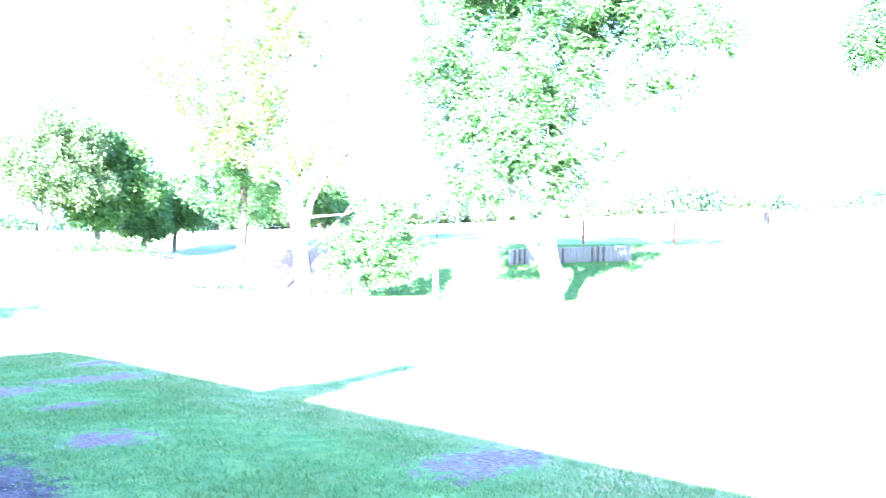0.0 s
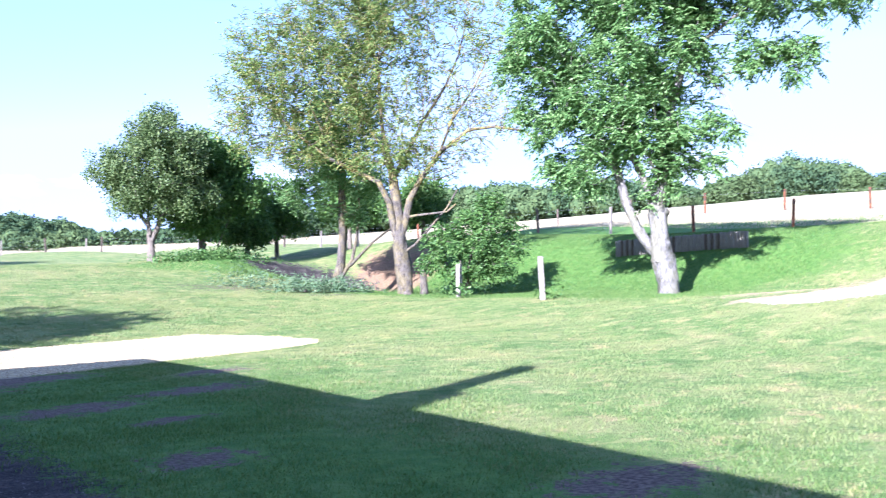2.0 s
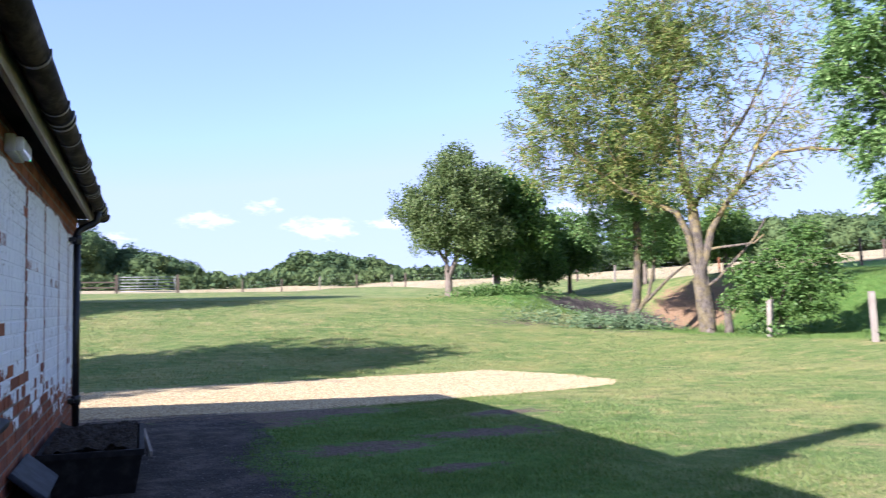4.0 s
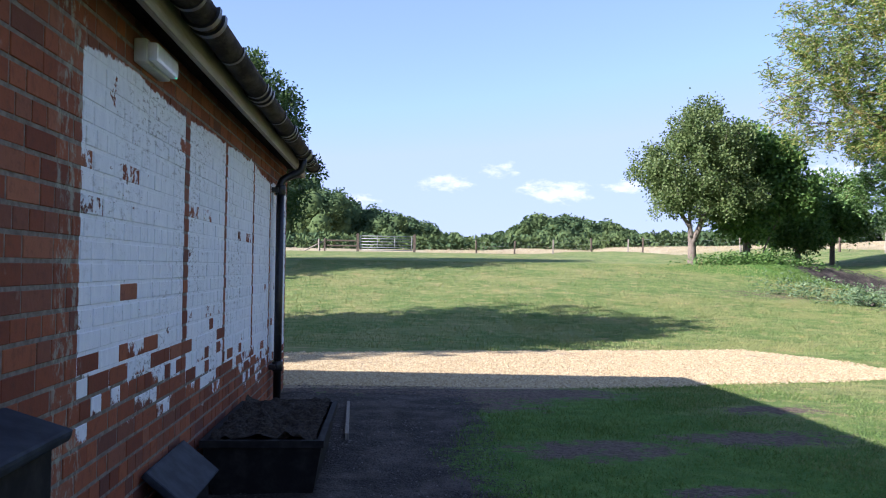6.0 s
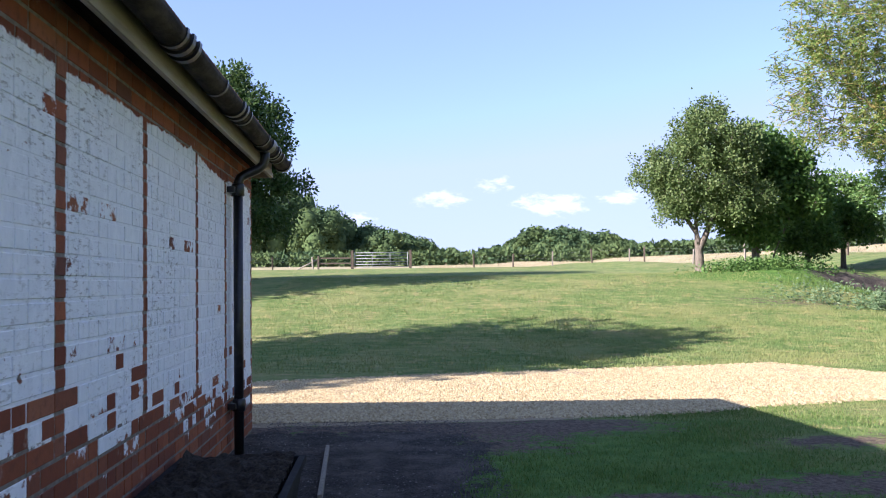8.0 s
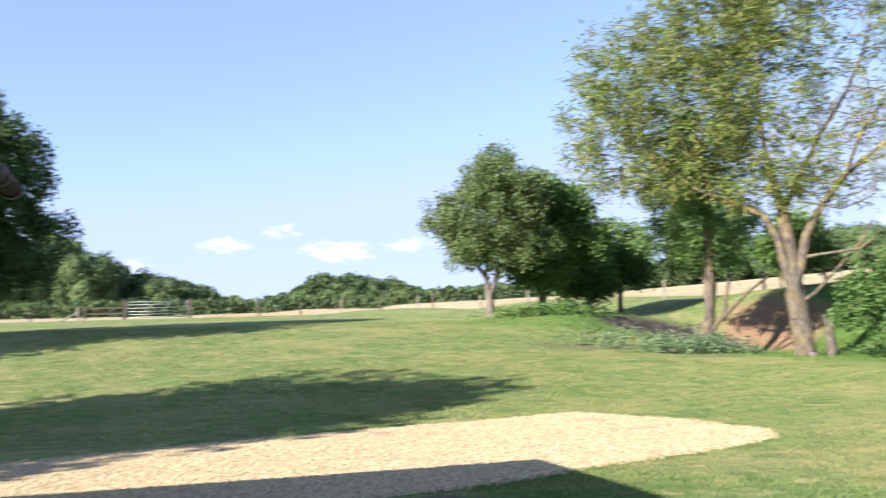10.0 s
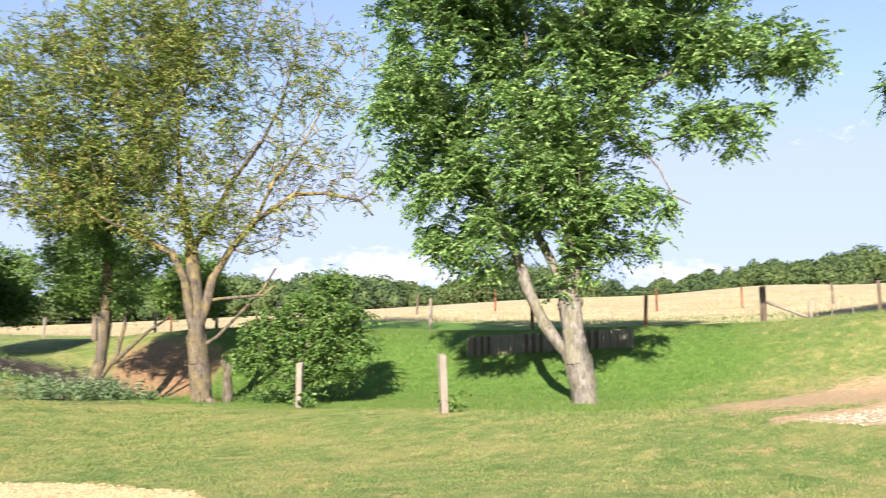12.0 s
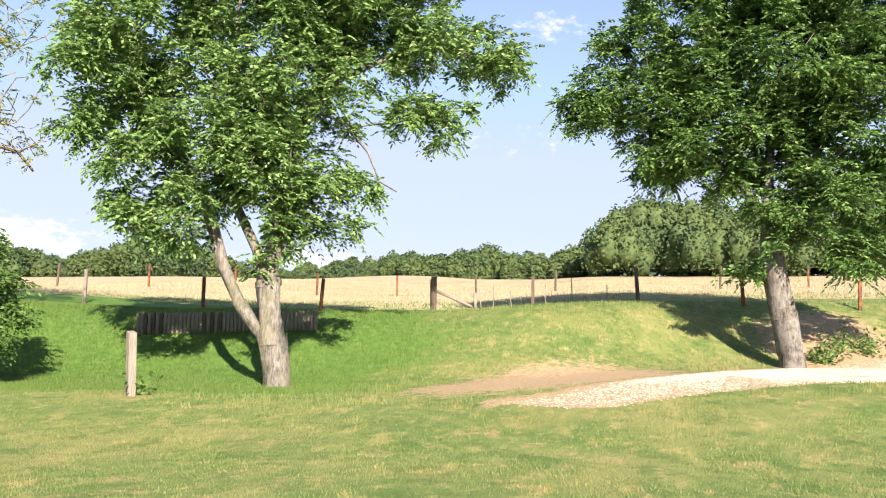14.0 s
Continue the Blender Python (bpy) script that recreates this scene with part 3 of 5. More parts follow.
def half_band(y, wide, rr):
    bm = bmesh.new()
    ends = []
    for yy in (y - wide / 2, y + wide / 2):
        ends.append([bm.verts.new((gx0 + q2 * math.cos(a), yy, gz0 + q2 * math.sin(a))) for q2, order in ((rr, 1), (gr - 0.002, -1))
                     for a in [math.pi - 0.12 + (math.pi + 0.24) * q / 12 for q in range(13)][::order]])
    for q in range(26):
        bm.faces.new((ends[0][q], ends[0][(q + 1) % 26], ends[1][(q + 1) % 26], ends[1][q]))
    bm.faces.new(ends[0]), bm.faces.new(ends[1][::-1])
    return bm


for y in (3.1, 4.05, 4.95, 5.8, 6.75, 7.6, 8.45, 9.35):
    part("bracket", half_band(y, 0.035, gr + 0.007), BLACK, gutter)
for y, wide in ((4.30, 0.05), (4.42, 0.05), (5.90, 0.05), (6.02, 0.05), (7.30, 0.05), (7.42, 0.05), (8.72, 0.15), (9.02, 0.04), (9.12, 0.04), (9.84, 0.06)):
    part("collar", half_band(y, wide, gr + 0.013), BLACK, gutter)

pipe = thing("downpipe", "black painted downpipe with collars on the wall", "downpipe")
bm = bmesh.new()
bend = [(gx0, 8.72, gz0 - 0.05), (gx0, 8.72, gz0 - 0.13), (gx0 - 0.012, 8.718, gz0 - 0.17), (gx0 - 0.05, 8.71, gz0 - 0.205), (0.12, 8.685, gz0 - 0.25), (0.085, 8.672, gz0 - 0.275), (0.07, 8.66, gz0 - 0.32), (0.07, 8.66, gz0 - 0.38)]
tube(bm, bend, 0.036, 14)
part("swan_neck", bm, BLACK, pipe)
bm = bmesh.new()
tube(bm, [(0.07, 8.66, gz0 - 0.37), (0.07, 8.66, -0.02)], 0.036, 14)
part("pipe", bm, BLACK, pipe)
for z in (gz0 - 0.37, 0.36):
    bm = bmesh.new()
    tube(bm, [(0.07, 8.66, z - 0.045), (0.07, 8.66, z - 0.04), (0.07, 8.66, z + 0.04), (0.07, 8.66, z + 0.05)], [0.042, 0.048, 0.048, 0.04], 14)
    box(bm, 0.0, 0.06, 8.57, 8.75, z - 0.022, z + 0.022, 0.006)
    part("pipe_collar", bm, BLACK, pipe)

lamp = thing("bulkhead_light", "white emergency bulkhead light fixed under the eaves", "wall light", (0.0, 4.46, 2.15))
bm = bmesh.new()
box(bm, 0.0, 0.055, -0.20, 0.20, -0.05, 0.05, 0.012)
housing = part("housing", bm, HOUSING, lamp)
bm = bmesh.new()
box(bm, 0.05, 0.095, -0.185, 0.185, -0.042, 0.038, 0.016)
part("diffuser", bm, DIFFUSER, housing, "white ribbed diffuser")
bm = bmesh.new()
bmesh.ops.create_uvsphere(bm, u_segments=8, v_segments=6, radius=0.0045, matrix=Matrix.Translation((0.088, 0.16, -0.039)))
part("indicator", bm, LED, housing, "small green indicator")

planter = thing("planter", "black plastic trough planter filled with soil by the wall", "planter", (0.0, 0.0, 0.0))
bm = bmesh.new()
px0, px1, py0, py1, pz = 0.05, 0.70, 5.53, 6.93, 0.31
outer = [[bm.verts.new((x, y, z)) for x, y in ((px0 + q, py0 + q), (px1 - q, py0 + q), (px1 - q, py1 - q), (px0 + q, py1 - q))]
         for q, z in ((0.05, -0.02), (0.0, pz - 0.04), (-0.014, pz - 0.04), (-0.014, pz), (0.022, pz), (0.05, pz - 0.12))]
for a, b in zip(outer, outer[1:]):
    for q in range(4):
        bm.faces.new((a[q], a[(q + 1) % 4], b[(q + 1) % 4], b[q]))
bm.faces.new(outer[0][::-1]), bm.faces.new(outer[-1])
part("trough", bm, PLASTIC, planter)
bm = bmesh.new()
bmesh.ops.create_grid(bm, x_segments=34, y_segments=70, size=0.5)
for v in bm.verts:
    v.co = Vector((0.375 + v.co.x * 0.58, 6.23 + v.co.y * 1.33, 0))
    v.co.z = pz + 0.014 + 0.035 * noise.noise(v.co * 7) + 0.035 * noise.noise(v.co * 19)
part("soil", bm, SOIL, planter, "dark crumbly potting soil")

bm = bmesh.new()
box(bm, -0.014, 0.014, -0.78, 0.78, -0.03, 0.03, 0.004)
edging = tagged(new("edging_board", mesh_from("edging_board", bm, WOOD)), "thin weathered edging board beside the planter", "board")
edging.matrix_basis = pose(0.745, 7.93, 0.012, 0, 0, 2)

store = thing("storage_box", "slate blue plastic storage box with sloping lid", "storage box", (0.0, 4.85, 0.0))
bm = bmesh.new()
box(bm, 0.012, 0.17, -0.34, 0.29, -0.01, 0.235, 0.02)
body = part("body", bm, PLASTIC, store)
bm = bmesh.new()
box(bm, -0.12, 0.12, -0.38, 0.33, -0.018, 0.018, 0.012, pose(0.11, 0, 0.295, 0, 40, 0))
part("lid", bm, SLATE, body, "sloping slate blue lid")
hopper = thing("wall_box", "dark blue plastic box fixed to the brick wall", "wall box", (0.0, 2.72, 0.72))
bm = bmesh.new()
box(bm, 0.0, 0.16, -0.3, 0.36, -0.1, 0.1, 0.03)
body = part("body", bm, PLASTIC, hopper)
bm = bmesh.new()
box(bm, -0.1, 0.1, -0.33, 0.39, -0.018, 0.018, 0.012, pose(0.1, 0, 0.115, 0, 18, 0))
part("lid", bm, SLATE, body, "slate blue lid")

# ---- trees ----
def bark(name, dark, light, moss=None, share=0.6, high=False):
    m = Mat(name, 0.9, spec=0.15)
    c = m.mix(m.step(m.noise(7, 9, 0.78, (2.2, 2.2, 0.6)), 0.34, 0.66), dark, light)
    if moss:
        grown = m.step(m.noise(3.2, 6, 0.7), 0.42, 0.6)
        if high:  # lichen thrives on the limbs, less on the bole
            grown = m.math("MULTIPLY", grown, m.step(m.axis(2), 2.0, 6.0, 0.25, 1.0))
        c = m.mix(m.math("MULTIPLY", grown, share), c, moss)
    return m.color(c).bump(m.noise(22, 7, 0.75, (2, 2, 0.4)), 0.9, 0.03).m


def foliage(name, a, b, c, share=0.4):
    m = Mat(name, 0.55, spec=0.3)
    r = m.island()
    return m.leafy(m.ramp(r, (0.0, a), (0.5, b), (1.0, c)), share).m


ASH_BARK = bark("ash_bark", (0.075, 0.07, 0.062), (0.28, 0.265, 0.24), (0.17, 0.16, 0.07), 0.4)
LICHEN_BARK = bark("lichen_bark", (0.04, 0.034, 0.028), (0.165, 0.145, 0.12), (0.36, 0.285, 0.08), 0.82, True)
DARK_ASH_BARK = bark("dark_ash_bark", (0.045, 0.04, 0.035), (0.20, 0.185, 0.16), (0.34, 0.33, 0.30), 0.45)
THORN_BARK = bark("thorn_bark", (0.09, 0.075, 0.06), (0.23, 0.195, 0.155))
ASH_LEAF = foliage("ash_leaf", (0.062, 0.14, 0.034), (0.135, 0.248, 0.068), (0.27, 0.40, 0.14), 0.32)
SPARSE_LEAF = foliage("sparse_ash_leaf", (0.085, 0.17, 0.036), (0.185, 0.265, 0.06), (0.37, 0.34, 0.11), 0.38)
THORN_LEAF = foliage("thorn_leaf", (0.068, 0.115, 0.034), (0.115, 0.17, 0.052), (0.18, 0.23, 0.08), 0.3)
LANE_LEAF = foliage("lane_ash_leaf", (0.045, 0.112, 0.026), (0.09, 0.185, 0.045), (0.20, 0.325, 0.092), 0.34)
CHERRY_LEAF = foliage("cherry_leaf", (0.03, 0.07, 0.018), (0.055, 0.105, 0.026), (0.10, 0.15, 0.04), 0.28)
DARK_LEAF = foliage("dark_leaf", (0.055, 0.12, 0.027), (0.10, 0.19, 0.043), (0.165, 0.26, 0.062), 0.34)
ELDER_LEAF = foliage("elder_leaf", (0.052, 0.118, 0.026), (0.092, 0.182, 0.042), (0.16, 0.26, 0.066), 0.32)
m = Mat("far_leaf", 0.8, spec=0.1)
c = m.ramp(m.island(), (0.0, (0.085, 0.13, 0.048)), (0.5, (0.11, 0.165, 0.06)), (1.0, (0.145, 0.20, 0.075)))
c = m.mix(m.step(m.noise(0.16, 3), 0.42, 0.6), c, (0.075, 0.13, 0.06))
# dark green of the crown cores, painted shade behind the far leaves
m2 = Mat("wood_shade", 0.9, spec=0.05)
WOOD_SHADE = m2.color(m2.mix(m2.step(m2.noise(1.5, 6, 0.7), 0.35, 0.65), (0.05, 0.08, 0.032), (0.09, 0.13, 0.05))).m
FAR_LEAF = m.leafy(c, 0.15).bump(m.noise(2.2, 6, 0.7), 1.0, 0.5).m


def grow(rng, stems, blobs, tips, reach=0.25):
    """A skeleton: stems of given nodes, then limbs to points strewn in the crown's masses."""
    pts, par = [], []
    for stem in stems:
        first = len(pts)
        for n, p in enumerate(stem):
            if n == 0 and first > 0:
                d = np.linalg.norm(np.array(pts) - np.array(p), axis=1)
                par.append(int(np.argmin(d)))
            else:
                par.append(len(pts) - 1)
            pts.append(np.array(p, float))
    par[0] = -1
    length = [0.0]
    for n in range(1, len(pts)):
        length.append(length[par[n]] + np.linalg.norm(pts[n] - pts[par[n]]))
    low = {n for n, p in enumerate(pts) if n < len(stems[0]) - 2}
    share = np.array([b[3] * b[4] * b[5] for b in blobs]) ** 0.7
    goal = []
    for n in rng.choice(len(blobs), tips, p=share / share.sum()):
        cx, cy, cz, rx, ry, rz = blobs[n]
        v = rng.normal(size=3)
        v *= rng.uniform(0.2, 1.35) ** 0.5 / np.linalg.norm(v)
        goal.append((cx + v[0] * rx, cy + v[1] * ry, cz + v[2] * rz))
    goal = np.array(goal)
    top = np.array(pts)[sorted(set(range(len(pts))) - low)] if len(pts) > len(low) else np.array(pts)
    order = np.argsort(np.min(np.linalg.norm(goal[:, None] - top[None], axis=2), axis=1))
    ends = []
    P = np.zeros((60000, 3))
    L = np.full(60000, 1e9)
    P[:len(pts)] = pts
    L[:len(pts)] = length
    for n in low:
        L[n] = 1e9
    count = len(pts)
    par = par + [0] * (60000 - count)
    for q in order:
        a = goal[q]
        d = np.linalg.norm(P[:count] - a, axis=1)
        up = np.where(P[:count, 2] > a[2] + 0.8, 0.5, 0.0)
        s = int(np.argmin(d + reach * L[:count] + up))
        gap = d[s]
        steps = max(1, int(gap / 0.45))
        start = P[s].copy()
        back_dir = P[s] - P[par[s]] if par[s] >= 0 else np.array((0, 0, 1.0))
        back_dir = back_dir / (np.linalg.norm(back_dir) + 1e-6)
        last = s
        for w in range(1, steps + 1):
            t = w / steps
            p = start + (a - start) * t + back_dir * gap * 0.28 * t * (1 - t) + rng.normal(size=3) * 0.07 * min(gap, 1) * (1 if w < steps else 0)
            P[count] = p
            L[count] = L[last] + gap / steps if L[last] < 1e8 else 5.0
            par[count] = last
            last = count
            count += 1
        ends.append(last)
    return P[:count], np.array(par[:count]), np.array(ends)


def limbs(P, par, base_r, tip_r=0.007, power=2.35, sides=6, flare=1.25, taper=1.6, thin=0.62, least=None):
    n = len(P)
    w = np.full(n, tip_r ** power)
    kids = np.zeros(n, int)
    for q in range(n - 1, 0, -1):
        kids[par[q]] += 1
    acc = np.where(kids == 0, tip_r ** power, 0.0)
    for q in range(n - 1, 0, -1):
        acc[q] = max(acc[q], tip_r ** power)
        acc[par[q]] += acc[q]
    r = acc ** (1 / power)
    r = r * np.where(r > 0.02, 1, 1)
    k = math.log(base_r / tip_r) / math.log(max(r[0] / tip_r, 1.01))
    r = tip_r * (r / tip_r) ** k
    far = np.zeros(n)
    for q in range(1, n):
        far[q] = far[par[q]] + np.linalg.norm(P[q] - P[par[q]])
    r = np.maximum(r * (1 - thin * smooth(far, taper, taper + 6.5)), tip_r)
    if least is not None:
        r[:len(least)] = np.maximum(r[:len(least)], least)
    big = {}
    for q in range(1, n):
        if par[q] not in big or acc[q] > acc[big[par[q]]]:
            big[par[q]] = q
    verts, faces = [], []
    for q in range(1, n):
        a, b = P[par[q]], P[q]
        d = b - a
        ln = np.linalg.norm(d)
        if ln < 1e-4:
            continue
        d = d / ln
        s = np.cross(d, (0.31, 0.77, 0.12) if abs(d[2]) > 0.8 else (0, 0, 1.0))
        s /= np.linalg.norm(s)
        u = np.cross(d, s)
        ra = r[par[q]] if big.get(par[q]) == q else min(r[q] * 1.25, r[par[q]])
        if par[q] == 0:
            ra *= flare
        k0 = len(verts)
        sd = sides + 4 if r[q] > 0.08 else (sides if r[q] > 0.025 else 4)
        for rr, c in ((ra, a - d * ra * 0.25), (r[q], b + d * r[q] * 0.2)):
            for e in range(sd):
                ang = 2 * math.pi * e / sd
                lump = 1 + (0.13 * math.sin(3 * ang + c[2] * 2.6) + 0.13 * math.sin(2 * ang + c[2] * 6.1) + 0.07 * math.sin(5 * ang + c[2] * 9.0) if r[q] > 0.1 else 0)
                verts.append(c + rr * lump * (math.cos(ang) * s + math.sin(ang) * u))
        for e in range(sd):
            faces.append((k0 + e, k0 + (e + 1) % sd, k0 + sd + (e + 1) % sd, k0 + sd + e))
    return verts, faces


def leaflets(rng, at, axis, length, width):
    """Pointed leaf blades: four corners each."""
    n = len(at)
    axis = axis / np.linalg.norm(axis, axis=1)[:, None]
    side = np.cross(axis, rng.normal(size=(n, 3)) + np.array((0, 0, 1.0)))
    side /= np.linalg.norm(side, axis=1)[:, None] + 1e-6
    ln, wd = length * rng.uniform(0.7, 1.25, (n, 1)), width * rng.uniform(0.75, 1.2, (n, 1))
    mid = at + axis * ln * 0.45
    v = np.stack([at, mid - side * wd, at + axis * ln, mid + side * wd], 1).reshape(-1, 3)
    return v, np.arange(4 * n).reshape(-1, 4)


def tufts(rng, ends, P, par, per_tip, leaf=0.28, pairs=4, size=(0.12, 0.024), spread=0.1, droop=0.45):
    """Umbrella-like tufts of feathered leaves, each radiating from its own twig end and hanging at the tips."""
    tip = np.repeat(ends, per_tip)
    out = P[tip] - P[par[tip]]
    out = out / (np.linalg.norm(out, axis=1)[:, None] + 1e-6)
    n = len(tip)
    turn = rng.uniform(0, 2 * math.pi, n)
    way = np.stack([np.cos(turn), np.sin(turn), rng.uniform(-0.9, 1.1, n)], 1) + out * 0.45
    way /= np.linalg.norm(way, axis=1)[:, None]
    root = P[tip] + rng.normal(size=(n, 3)) * spread - out * rng.uniform(0, 0.3, (n, 1))
    ls = leaf * rng.uniform(0.65, 1.25, n)
    side = np.cross(way, (0, 0, 1.0))
    side /= np.linalg.norm(side, axis=1)[:, None] + 1e-6
    at, ax = [], []
    for q in range(pairs + 1):
        t = (q + 0.9) / (pairs + 0.9)
        p = root + way * (ls * t)[:, None]
        p[:, 2] -= ls * droop * t * t
        if q == pairs:
            at.append(p)
            ax.append(way - np.array((0, 0, droop)))
            continue
        for sgn in (-1, 1):
            at.append(p)
            ax.append(way * 0.6 + side * sgn * 0.85 + np.array((0, 0, -0.4)))
    return leaflets(rng, np.concatenate(at), np.concatenate(ax), *size)


def simple_leaves(rng, ends, P, per_tip, spread, size):
    tip = np.repeat(ends, per_tip)
    v = rng.normal(size=(len(tip), 3))
    at = P[tip] + v * spread
    return leaflets(rng, at, v + rng.normal(size=v.shape) * 0.8, *size)


def tree(name, label, category, seed, base, stems, blobs, tips, base_r, bark_mat, leaf_mat, leaves, sides=6, reach=0.25, bare=None, twig=0.007, group="", thin=0.62, turn=0.0, sturdy=None):
    rng = np.random.default_rng(seed)
    x, y = base
    z = gz1(x, y)
    ob = thing(name, label, category, (x, y, z), turn, group=group)
    P, par, ends = grow(rng, [[(a, b, c) for a, b, c in s] for s in stems], blobs, tips, reach)
    least = np.concatenate([np.linspace(*(sturdy or {}).get(q, (0, 0)), len(stem)) for q, stem in enumerate(stems)])
    v, f = limbs(P, par, base_r, tip_r=twig, sides=sides, thin=thin, least=least)
    part("trunk", mesh_of("trunk", v, f, bark_mat, flat=False), bark_mat, ob, "")
    if bare:
        ends = ends[rng.random(len(ends)) > bare(P[ends])]
    v, f = leaves(rng, ends, P, par)
    part("crown", mesh_of("crown", v, f, leaf_mat), leaf_mat, ob, "")
    return ob


# the half-bare ash by the hollow, lit with yellow lichen; its x runs along the lawn's far edge
tree("ash_tree", "old half-bare ash tree with yellow lichen on its limbs", "tree", 11, (17.96, 23.03),
     [[(0, 0, -0.3), (-0.02, 0, 0.4), (-0.1, 0, 1.1), (-0.18, 0.05, 1.75), (-0.2, 0, 2.6), (-0.35, 0, 4.0), (-0.7, 0.1, 5.6), (-0.8, 0.1, 6.9), (-0.8, 0, 8.2), (-0.6, 0, 9.8)],
      [(-0.24, 0, 1.7), (-0.4, -0.1, 2.5), (-0.5, -0.12, 3.2), (-0.85, -0.2, 3.95), (-1.6, -0.2, 4.3), (-2.7, -0.1, 4.9), (-3.7, 0, 5.7), (-4.6, 0.1, 6.6)],
      [(-0.2, 0, 1.75), (0.02, -0.1, 2.5), (0.2, -0.12, 3.3), (0.65, -0.2, 4.1), (1.3, -0.3, 4.9), (2.3, -0.3, 5.65), (3.2, -0.2, 5.75), (4.2, -0.1, 5.6), (4.6, 0, 5.2)],
      [(-0.45, 0, 3.9), (0.1, 0.2, 4.9), (0.7, 0.3, 6.1), (1.5, 0.4, 7.3), (2.0, 0.4, 8.4), (2.3, 0.4, 9.6)],
      [(-0.6, 0.1, 4.9), (-1.3, 0.4, 6.1), (-2.0, 0.6, 7.4), (-2.6, 0.6, 8.8)],
      [(1.3, -0.3, 4.9), (1.7, -0.5, 5.9), (2.5, -0.6, 7.0), (3.1, -0.6, 8.2)],
      [(-0.18, 0, 1.4), (0.35, -0.1, 1.75), (1.0, -0.15, 2.45), (1.5, -0.2, 3.0), (1.85, -0.2, 3.6)],
      [(0.05, -0.1, 2.7), (0.4, -0.25, 2.75), (1.0, -0.4, 2.8), (1.5, -0.4, 2.85), (1.8, -0.4, 3.1)]],
     [(-5.2, 0, 6.6, 1.4, 1.8, 1.5), (-4.5, 0, 8.6, 1.7, 2.0, 1.4), (-2.8, 0, 7.2, 1.9, 2.0, 1.6), (-2.2, 0, 9.4, 2.0, 2.2, 1.4), (-3.6, 0, 5.2, 1.5, 1.5, 0.6), (-0.6, 0, 8.2, 1.8, 2.0, 2.0), (1.8, 0, 8.2, 1.8, 1.9, 2.0), (1.4, -0.2, 5.3, 1.3, 1.4, 1.0), (3.0, 0, 6.6, 1.6, 1.6, 1.2), (0, 0, 10.6, 3.0, 2.8, 1.3), (-0.3, -0.4, 5.6, 1.2, 1.2, 1.0), (4.2, 0, 6.0, 0.7, 0.8, 0.6), (3.2, 0, 9.2, 1.6, 1.6, 1.4), (-0.9, -0.2, 4.7, 1.2, 1.1, 0.5), (1.0, -0.2, 4.4, 1.0, 1.0, 0.5), (0.1, -0.2, 5.0, 0.9, 0.9, 0.6), (2.4, -0.2, 5.1, 0.9, 0.8, 0.5)],
     2450, 0.27, LICHEN_BARK, SPARSE_LEAF, lambda rng, e, P, par: tufts(rng, e, P, par, 10, 0.24, 4, (0.095, 0.020), 0.14), bare=lambda p: 0.14 + 0.66 * smooth(p[:, 0], -1.6, 2.0), twig=0.012, thin=0.62, turn=-40.8, sturdy={1: (0.12, 0.03), 2: (0.11, 0.03), 3: (0.09, 0.025), 6: (0.055, 0.03), 7: (0.055, 0.03)})

